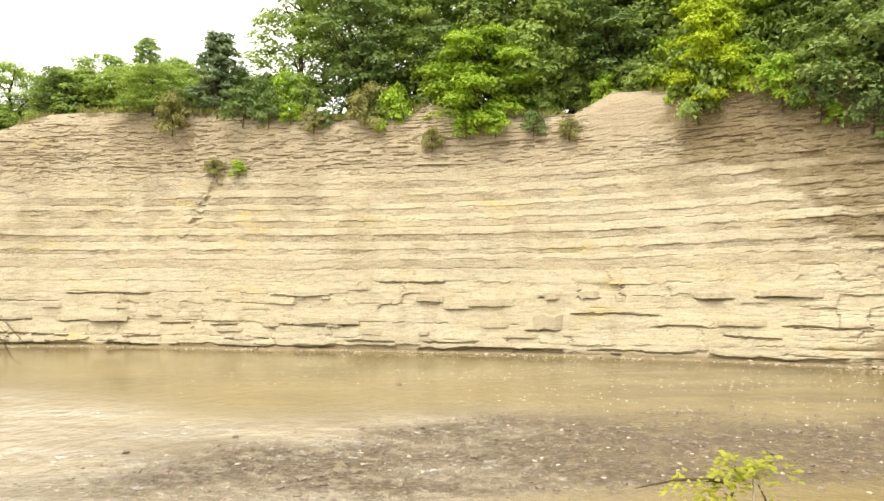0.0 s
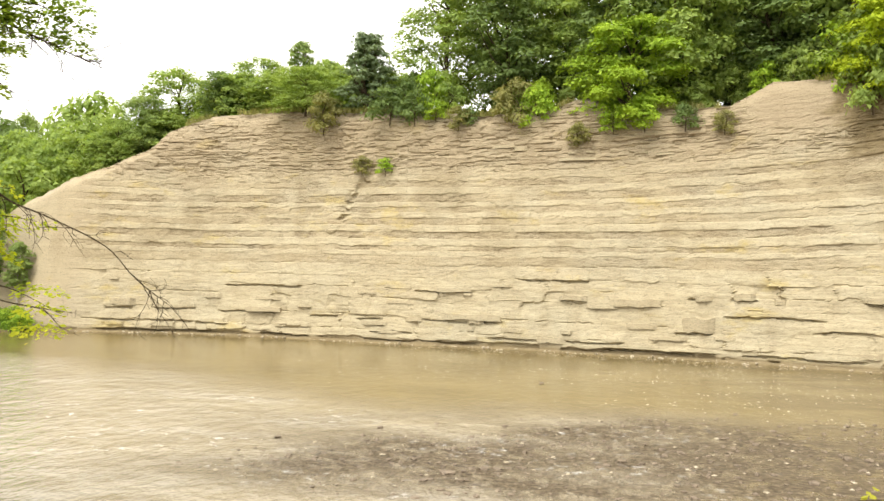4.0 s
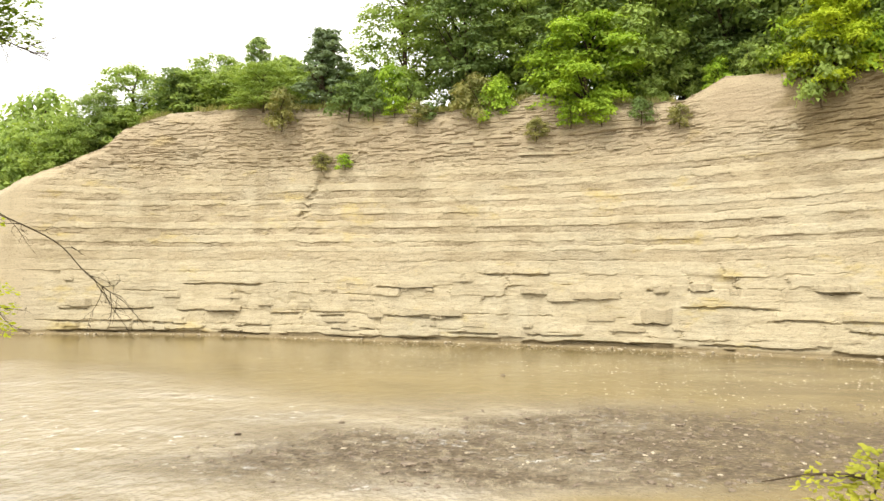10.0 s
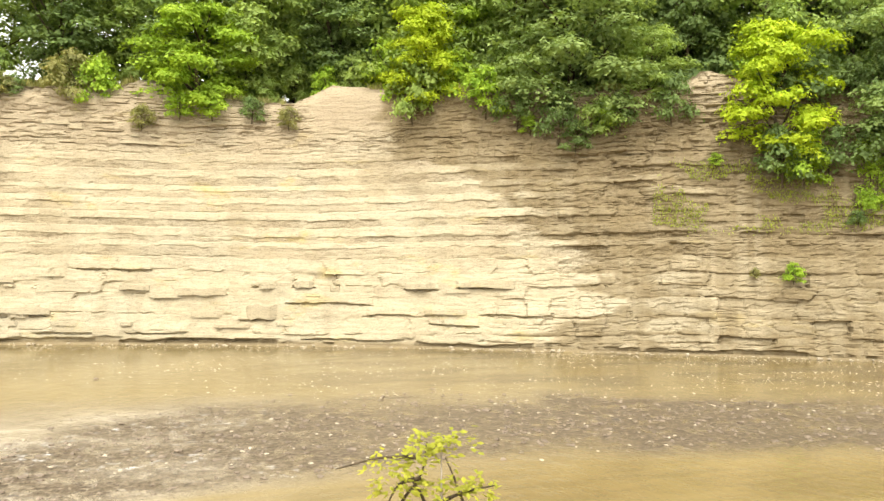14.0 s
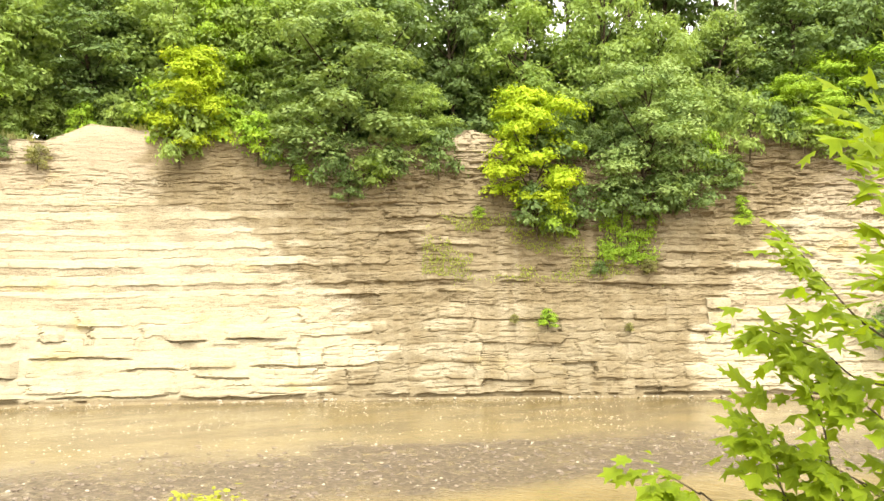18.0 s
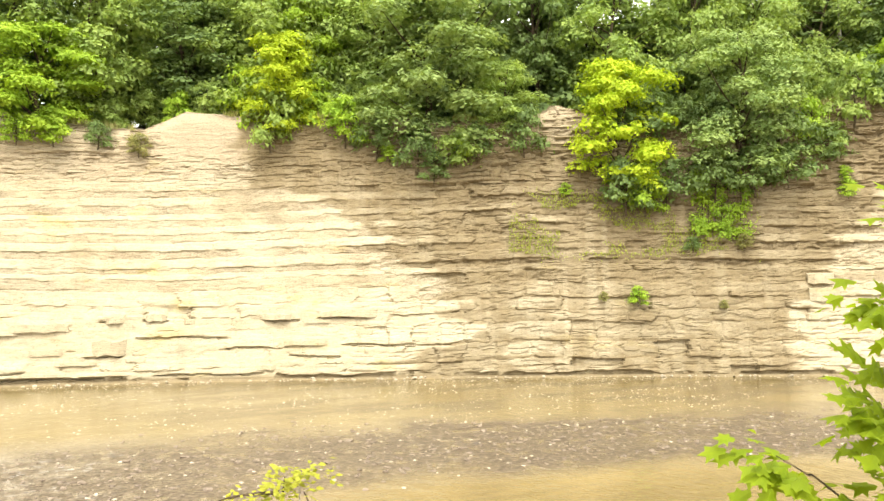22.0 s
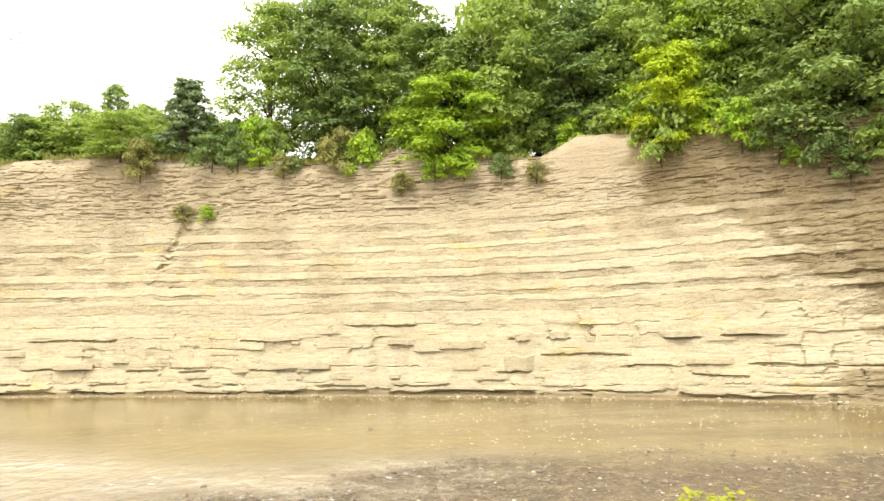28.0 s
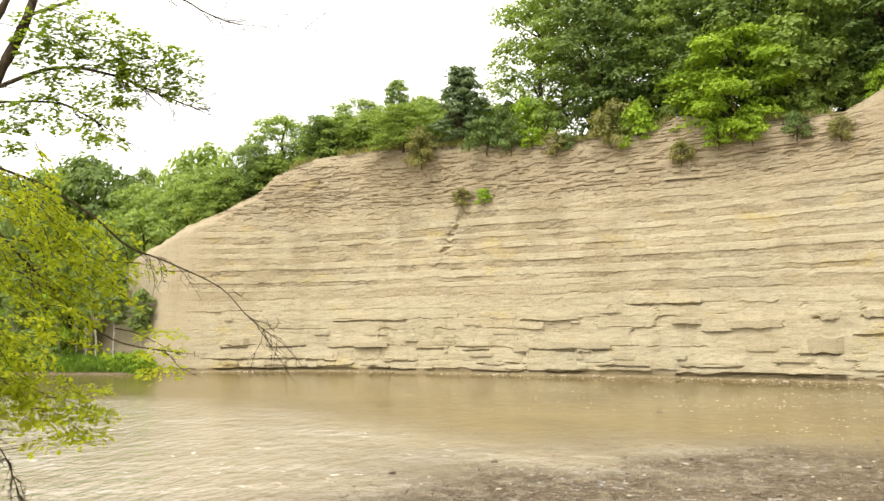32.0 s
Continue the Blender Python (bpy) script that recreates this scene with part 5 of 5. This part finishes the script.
# ---------------------------------------------------------------- maple sapling beside the viewer
sapling = tagged(new("maple_sapling"), "young maple sapling with bright green pointed lobed leaves", "sapling")
sapling.location, sapling.scale = (0.33, -0.08, -0.58), (1.18, 1.18, 1.18)
SHOOTS = (
    ((2.45, 0.35, 1.5), (2.32, 0.5, 2.5), (2.2, 0.63, 3.2), (2.22, 0.60, 3.6), (2.25, 0.58, 3.83), (2.26, 0.58, 3.99), (2.26, 0.60, 4.15), (2.25, 0.62, 4.24)),
    ((2.3, 0.42, 2.9), (1.78, 0.44, 3.35), (1.64, 0.455, 3.62), (1.62, 0.48, 3.80), (1.62, 0.50, 3.95), (1.63, 0.48, 4.12)),
    ((2.28, 0.55, 2.9), (2.21, 0.69, 3.38), (2.14, 0.84, 3.56), (2.1, 0.92, 3.68), (2.07, 0.97, 3.76)),
    ((2.30, 0.52, 2.8), (2.25, 0.71, 3.29), (2.18, 0.87, 3.38), (2.14, 0.95, 3.46), (2.07, 1.07, 3.52)),
    ((2.33, 0.49, 2.5), (2.09, 0.83, 2.96), (2.05, 0.91, 3.26), (2.02, 0.96, 3.42)),
    ((2.35, 0.48, 2.4), (2.03, 0.94, 2.94), (1.98, 1.02, 3.15), (1.97, 1.05, 3.22)),
    ((2.36, 0.46, 2.3), (1.92, 1.12, 2.96), (1.86, 1.20, 3.03), (1.81, 1.27, 3.08)),
    ((2.3, 0.52, 2.7), (2.2, 0.75, 3.2), (2.12, 0.9, 3.36)), ((2.33, 0.5, 2.5), (2.2, 0.72, 2.95), (2.12, 0.86, 3.1)),
    ((2.3, 0.5, 3.0), (2.22, 0.62, 3.45), (2.16, 0.75, 3.7)), ((2.34, 0.48, 2.3), (2.1, 0.85, 2.85), (1.99, 1.02, 3.04)),
    ((2.33, 0.5, 2.6), (2.2, 0.70, 3.03), (2.15, 0.81, 3.07), (2.08, 0.95, 3.15), (2.05, 1.0, 3.18)),
)
MAPLE = [mesh("leaf", *lobed_leaf(7, f, 0.58), LEAF_MAPLE) for f in (0.15, 0.35, 0.55)]
MAPLE += [mesh("leaf", *lobed_leaf(5, f, 0.55), LEAF_MAPLE) for f in (0.2, 0.45)]
r = random.Random(14)
for k, pts in enumerate(SHOOTS):
    path = curve_through(pts, 9)
    ob = part("stem" if k == 0 else "shoot", mesh("shoot", *tube(path, list(np.linspace(0.011 if k == 0 else 0.0042, 0.0016, len(path))), 6), BARK, True), sapling)
    start = len(path) // 2 if k == 0 else len(path) // 4
    for i in range(start, len(path)):
        for side in (-1, 1, 0, 0, -1):
            if r.random() < (0.48 if side == 0 else 0.15):
                continue
            d = Vector(path[min(i + 1, len(path) - 1)] - path[max(i - 1, 0)]).normalized()
            lat = d.cross(Vector((0, 0, 1))).normalized()
            stalk = (lat * side * r.uniform(0.7, 1.2) + d * r.uniform(0.2, 0.9) + Vector((0, 0, r.uniform(-0.5, 0.15)))).normalized()
            foot = Vector(path[i]) + stalk * r.uniform(0.02, 0.20)
            nrm = (Vector((r.uniform(-0.5, 0.3), r.uniform(-0.9, 0.1), r.uniform(0.5, 1.1)))).normalized()
            way = (stalk + Vector((0, 0, -0.35))).normalized()
            bx_ = way.cross(nrm).normalized()
            nz = bx_.cross(way)
            size = r.uniform(0.056, 0.088) * (0.75 if i > len(path) - 3 else 1)
            m = Matrix((bx_, way, nz)).transposed().to_4x4()
            leaf = part("leaf", r.choice(MAPLE), ob)
            leaf.matrix_basis = Matrix.Translation(foot) @ m @ Matrix.Diagonal((size, size, size, 1))

# ---------------------------------------------------------------- small shrub on the bank below
shrub = tagged(new("bank_shrub"), "small yellow-green shrub with bare brown stems at the bank's edge", "shrub")
shrub.location, shrub.scale = (-0.30, 0.11, -1.06), (1.28, 1.28, 1.28)
STICKS = (((2.36, 5.16, 0.2), (2.35, 5.16, 1.5), (2.35, 5.16, 1.87), (2.34, 5.16, 2.29)), ((2.7, 5.0, 0.6), (2.55, 5.08, 1.7), (2.45, 5.12, 2.05), (2.37, 5.15, 2.25)),
          ((1.95, 5.3, 0.9), (2.04, 5.26, 1.8), (2.16, 5.22, 2.05), (2.22, 5.2, 2.18), (2.24, 5.2, 2.36)), ((2.2, 5.2, 2.25), (2.11, 5.24, 2.25), (1.9, 5.3, 2.24), (1.61, 5.39, 2.16)),
          ((2.2, 5.2, 2.1), (2.05, 5.25, 2.05), (1.97, 5.28, 1.9)), ((2.3, 5.18, 1.9), (2.5, 5.1, 2.0), (2.72, 5.0, 2.06)), ((2.28, 5.2, 1.8), (2.2, 5.22, 2.0), (2.12, 5.24, 2.1)))
for pts in STICKS:
    path = curve_through(pts, 5)
    part("stem", mesh("stem", *tube(path, list(np.linspace(0.018, 0.004, len(path))), 6), PALE_BARK if pts is STICKS[0] else BARK, True), shrub)
TUFTS = ((2.24, 5.2, 2.40), (2.47, 5.11, 2.38), (2.35, 5.15, 2.33), (1.97, 5.29, 2.21), (2.09, 5.25, 2.10), (2.47, 5.11, 2.08), (2.62, 5.03, 2.06), (2.29, 5.18, 2.03), (2.2, 5.21, 2.26), (2.0, 5.28, 2.05))
part("foliage", mesh("foliage", *spray(TUFTS, 0.17, 520, 0.058, 77, lobed_leaf(3, 0.2, 0.7), 2, 0.03), LEAF_GOLD), shrub)


# ---------------------------------------------------------------- stones
def stone_shape(seed, flat=0.55):
    """A worn, uneven stone about one metre across."""
    bm = bmesh.new()
    bmesh.ops.create_icosphere(bm, subdivisions=1, radius=0.5)
    r = random.Random(seed)
    off = Vector((r.random() * 9, r.random() * 9, r.random() * 9))
    for v in bm.verts:
        v.co *= 0.78 + 0.5 * noise.noise(v.co * 1.7 + off)
        v.co.z *= flat
    verts = np.array([tuple(v.co) for v in bm.verts])
    faces = np.array([[v.index for v in f.verts] for f in bm.faces])
    bm.free()
    return verts, faces


SHAPES = [stone_shape(k, 0.4 + 0.06 * k) for k in range(6)]


def scatter(name, places, sizes, mat, seed, label, category="stones"):
    """Countless small stones, joined."""
    r = np.random.default_rng(seed)
    pieces = []
    for p, s in zip(places, sizes):
        v, f = SHAPES[int(r.integers(6))]
        a = r.uniform(0, 6.283)
        c, q = math.cos(a), math.sin(a)
        w = v * s * r.uniform(0.7, 1.3, 3)
        pieces.append((np.column_stack([w[:, 0] * c - w[:, 1] * q, w[:, 0] * q + w[:, 1] * c, w[:, 2]]) + p, f))
    return part(name, mesh(name, *joined(pieces), mat), None, label, category=category, kind="stuff")


r = np.random.default_rng(31)
n = 17000
cx, cy = r.uniform(-9, 29, n), r.uniform(5, 27, n)
keep = bar_mask(cx, cy) > r.random(n) * 1.1
cx, cy = cx[keep], cy[keep]
sz = 0.045 + 0.17 * r.random(len(cx)) ** 3
third = np.arange(len(cx)) % 6
scatter("bar_stones", np.stack([cx, cy, 0 * cx + 0.0], 1)[third > 0], sz[third > 0], STONE, 1, "dark wet stones strewn over the gravel bar")
scatter("pale_bar_stones", np.stack([cx, cy, 0 * cx + 0.005], 1)[third == 0], sz[third == 0] * 0.65, PALE_STONE, 2, "pale dry stones strewn over the gravel bar")
n = 9000
fs = r.uniform(-10, 46, n)
fo = 0.8 + 14.0 * r.random(n) ** 1.6
fp = on_wall(fs, np.zeros(n), fo)
fp[:, 2] = 0.0
keep = fbm(fp[:, 0] * 0.25, fp[:, 1] * 1.1, 19) > 0.50 - 0.06 * step(4, 16, fs) + 0.08 * step(2, -8, fs)
scatter("shoal_stones", fp[keep], (0.025 + 0.085 * r.random(n) ** 4)[keep], PALE_STONE, 3, "small pale stones in the shallows below the bluff")
n = 480
fs = r.uniform(-29, 45, n)
fp = on_wall(fs, np.zeros(n), r.uniform(-0.05, 0.55, n))
fp[:, 2] = r.uniform(-0.02, 0.08, n)
scatter("foot_rubble", fp, 0.07 + 0.22 * r.random(n) ** 3, PALE_STONE, 4, "broken pale shale rubble along the waterline")

ROCK = [mesh("river_rock", *SHAPES[k], STONE) for k in range(6)]
ROCKS = ((-2.4, 14.1, 0.32), (-1.8, 14.6, 0.2), (-1.4, 26.7, 0.22), (-6.4, 16.2, 0.2), (0.7, 15.8, 0.24), (3.9, 15.0, 0.22), (-2.7, 13.5, 0.18), (-2.0, 13.7, 0.16), (-3.2, 15.0, 0.17),
         (1.9, 16.9, 0.2), (3.0, 18.6, 0.22), (5.1, 17.2, 0.24), (6.8, 16.1, 0.22), (8.3, 18.4, 0.25), (10.2, 16.0, 0.22), (12.0, 17.8, 0.25), (13.6, 15.2, 0.22), (-4.6, 17.8, 0.2), (-0.4, 18.9, 0.19))
for k, (x, y, s) in enumerate(ROCKS):
    ob = part("river_rock", ROCK[k % 6], None, "dark wet rock standing out of the riffle", category="rock", group="rocks in the riffle")
    ob.matrix_basis = pose(x, y, 0.02, 0, 0, k * 67) @ Matrix.Diagonal((s * 1.25, s, s * 0.9, 1))


# ---------------------------------------------------------------- plants on the face and the rim
FACE_PLANTS = (("bush_mid", 38.3, 10.9, 1.0), ("bush_fresh", 17.4, 10.3, 0.5), ("bush_dark", 19.5, 9.5, 0.8), ("bush_fresh", 20.8, 10.6, 0.7), ("bush_fresh", 25.8, 8.7, 0.35), ("bush_fresh", 29.0, 3.5, 0.5), ("bush_dark", 31.7, 6.0, 0.4),
               ("bush_dry", 34.1, 6.1, 0.45), ("bush_fresh", 39.2, 8.6, 0.5), ("bush_fresh", 39.1, 9.4, 0.4), ("bush_dry", -12.4, 9.2, 0.55), ("bush_fresh", -11.0, 9.1, 0.5), ("bush_dry", -0.7, 10.3, 0.65), ("bush_dark", 45.7, 2.6, 1.3),
               ("bush_fresh", 1.0, 10.9, 0.7), ("bush_dry", 6.0, 10.5, 0.6), ("bush_fresh", -8.3, 12.0, 0.6), ("bush_dry", -7.0, 11.5, 0.7), ("bush_dry", 27.4, 3.6, 0.25), ("bush_dry", 33.0, 3.2, 0.25))
for kind, s, z, size in FACE_PLANTS:
    q = on_wall(s, z, 0.10)
    grow(kind, float(q[0]), float(q[1]), z - 0.25 * size, z + size * 1.5, size, "small green plant clinging to a ledge of the bluff" if kind != "bush_dry" else "small olive weed clinging to a ledge of the bluff")


def blades(places, length, mat, seed, name, label, spread=0.5, width=0.02):
    """Grass: single bent blades at the given places."""
    r = np.random.default_rng(seed)
    n = len(places)
    a = r.uniform(0, 6.283, n)
    ln = length * r.uniform(0.5, 1.2, n)
    lean = np.stack([np.cos(a), np.sin(a), 0 * a], 1) * (spread * r.random(n) * ln)[:, None]
    side = np.stack([-np.sin(a), np.cos(a), 0 * a], 1) * width
    up = np.array([0, 0, 1.0])
    p = np.asarray(places)
    mid = p + lean * 0.35 + up * (ln * 0.55)[:, None]
    v = np.stack([p - side, p + side, mid - side * 0.7, mid + side * 0.7, p + lean + up * (ln * 0.9)[:, None]], 1).reshape(-1, 3)
    f = (np.array([(0, 1, 3), (0, 3, 2), (2, 3, 4)])[None] + (np.arange(n) * 5)[:, None, None]).reshape(-1, 3)
    return part(name, mesh(name, v, f, mat), None, label, category="grass", kind="stuff")


r = np.random.default_rng(44)
n = 9000
s = r.uniform(-24, 60, n)
keep = fbm(s * 0.7, s * 0, 97) > 0.56
s = s[keep]
e = r.random(len(s)) ** 2 * 1.2 - 0.2
p = on_wall(s, crest(s) + 0.28 * np.maximum(e, 0) - 0.05, -1.25 * e - 0.3)
blades(p, 0.36, DRY_GRASS, 5, "rim_weeds", "dry olive weeds along the bluff's rim", 0.8, 0.03)
n = 9000
s = r.uniform(23, 35, n)
z = r.choice([5.9, 6.5, 7.2, 7.9, 8.4], n) + r.normal(size=n) * 0.22
keep = fbm(s * 0.6, z * 0.8, 99) > 0.50
blades(on_wall(s, z, 0.05)[keep], 0.10, MOSS_GRASS, 6, "ledge_grass", "thin green grass on the damp ledges", 1.0, 0.025)
n = 14000
x = r.uniform(-70, -31.2, n)
y = 39.3 + 0.02 * (-x - 35) + r.random(n) ** 1.5 * 3.5
gz_ = ground_height(x.reshape(1, -1), y.reshape(1, -1)).ravel()
blades(np.stack([x, y, np.maximum(gz_, 0) - 0.02], 1), 0.5, GRASS, 7, "bank_grass", "lush green grass on the far bank", 0.6, 0.035)
n = 2600
x = r.uniform(-10.6, -6.0, n)
y = bank_edge(x) - r.random(n) ** 1.5 * 1.6 + 0.15
gz_ = ground_height(x.reshape(1, -1), y.reshape(1, -1)).ravel()
blades(np.stack([x, y, gz_ - 0.03], 1), 0.27, BANK_GRASS, 8, "near_grass", "long green grass on the near bank", 1.2, 0.009)

# creeping vine below the grey-green tree
vine = tagged(new("creeping_vine"), "bright green creeping vine hanging down the damp rock", "vine")
r = np.random.default_rng(52)
vs, vz = r.uniform(31.7, 34.5, 120), r.uniform(6.5, 9.8, 120)
vp = on_wall(vs, vz, 0.12)
v, f = leaf_cloud(np.column_stack([vp, r.uniform(0.2, 0.36, 120)]), 0.062, 620, 53, 0.1, 0.9)
part("foliage", mesh("foliage", v, f, LEAF_FRESH), vine)
for a in np.linspace(32.2, 34.0, 7):
    path = curve_through([on_wall(a, 9.9, 0.1), on_wall(a + 0.1, 8.6, 0.12), on_wall(a, 7.2, 0.15)], 4)
    part("stem", mesh("stem", *tube(path, 0.015, 4), BARK, True), vine)

# driftwood on the far bank
drift = tagged(new("driftwood_pile"), "tangle of pale brown driftwood on the far bank", "driftwood")
r = np.random.default_rng(61)
for k in range(26):
    c = np.array([-53.0 + r.normal() * 1.8, 41.0 + r.normal() * 0.5, 0.55 + abs(r.normal()) * 0.5])
    d = np.array([r.normal(), r.normal() * 0.4, r.normal() * 0.45])
    d *= r.uniform(0.7, 1.6) / np.linalg.norm(d)
    part("stick", mesh("stick", *tube(curve_through([c - d, c + r.normal(size=3) * 0.12, c + d], 3), [0.06, 0.06, 0.055, 0.05, 0.045, 0.035, 0.02], 6), PALE_BARK if k % 3 else BARK, True), drift)

# ---------------------------------------------------------------- loose slabs and blocks standing out of the bluff


def slab_shape(seed, wet):
    """A broken slab one unit wide, deep and high, with uneven rims."""
    r = random.Random(seed)
    cols = 5
    verts = []
    for i in range(cols + 1):
        x = i / cols - 0.5
        e = 0.16 * r.random() if 0 < i < cols else 0.35
        low, high = -0.5 + 0.22 * r.random(), 0.5 - 0.25 * r.random()
        verts += [(x, 0.5, -0.5), (x, -0.5 + e, low), (x, -0.44 + e, high), (x, 0.5, 0.5)]
    faces = []
    for i in range(cols):
        a, b = i * 4, i * 4 + 4
        for k in range(4):
            faces.append((a + k, b + k, b + (k + 1) % 4, a + (k + 1) % 4))
    faces += [(0, 1, 2, 3), (cols * 4 + 3, cols * 4 + 2, cols * 4 + 1, cols * 4)]
    me = mesh("slab", verts, np.array(faces), SLAB)
    point_attribute(me, "damp_shade", np.full(len(verts), wet))
    point_attribute(me, "crumb", np.full(len(verts), 0.3))
    point_attribute(me, "brown", np.full(len(verts), 0.25))
    point_attribute(me, "dust", np.full(len(verts), 0.3))
    return me


SLABS = [slab_shape(k, 0.0) for k in range(12)]
WET_SHADE_SLABS = [slab_shape(k, 0.85) for k in range(12)]


def lay_slab(s, z, wide, high, out_by, k):
    q = on_wall(s, z, out_by)
    turn = math.degrees(math.atan2(np.interp(s, ps, pny), np.interp(s, ps, pnx))) - 90
    # damp slabs low down; those near the rim match the tree shade painted there
    wet = np.interp(z, [0, 0.6, 1.5, 4.6, 6.2, 8.8], [14.5, 16.4, 20.4, 20, 17.5, 11.6]) < s < np.interp(z, [0, 4.6, 8.2, 9.0], [36.6, 37, 40.5, 60])
    ob = part("slab", (WET_SHADE_SLABS if wet else SLABS)[k % 12], cliff)
    ob.matrix_basis = pose(float(q[0]), float(q[1]), z, 0, 0, turn) @ Matrix.Diagonal((wide, 0.5, high, 1))


KNOWN_BLOCKS = ((5.1, 1.55, 1.4, 0.85), (2.3, 2.45, 2.3, 0.42), (7.0, 2.85, 0.9, 0.4), (-7.0, 2.85, 2.4, 0.3), (-5.8, 1.5, 3.2, 0.35), (-26.3, 1.75, 1.5, 0.5), (-17.9, 1.5, 2.2, 0.32),
                (12.3, 2.85, 1.2, 0.28), (15.5, 2.95, 2.5, 0.3), (13.6, 1.65, 2.0, 0.25), (5.3, 2.72, 0.7, 0.3), (37.7, 3.75, 1.4, 0.75), (37.6, 4.5, 1.2, 0.6))
for k, (s, z, w, h) in enumerate(KNOWN_BLOCKS):
    lay_slab(s, z, w, h, -0.02, k)
r = random.Random(71)
for k in range(110):
    low = r.random() < 0.7
    s = r.uniform(-27 if low else -12, 46)
    if s > 15 and r.random() < 0.6:
        continue
    z = r.choice([0.55, 0.95, 1.35, 1.75, 2.2, 2.6, 3.1]) + r.uniform(-0.08, 0.08) if low else r.uniform(9.0, 10.6)
    lay_slab(s, z, r.uniform(0.5, 2.2), r.uniform(0.12, 0.30), (-0.15 if low else -0.24) + r.uniform(-0.05, 0.06), k)
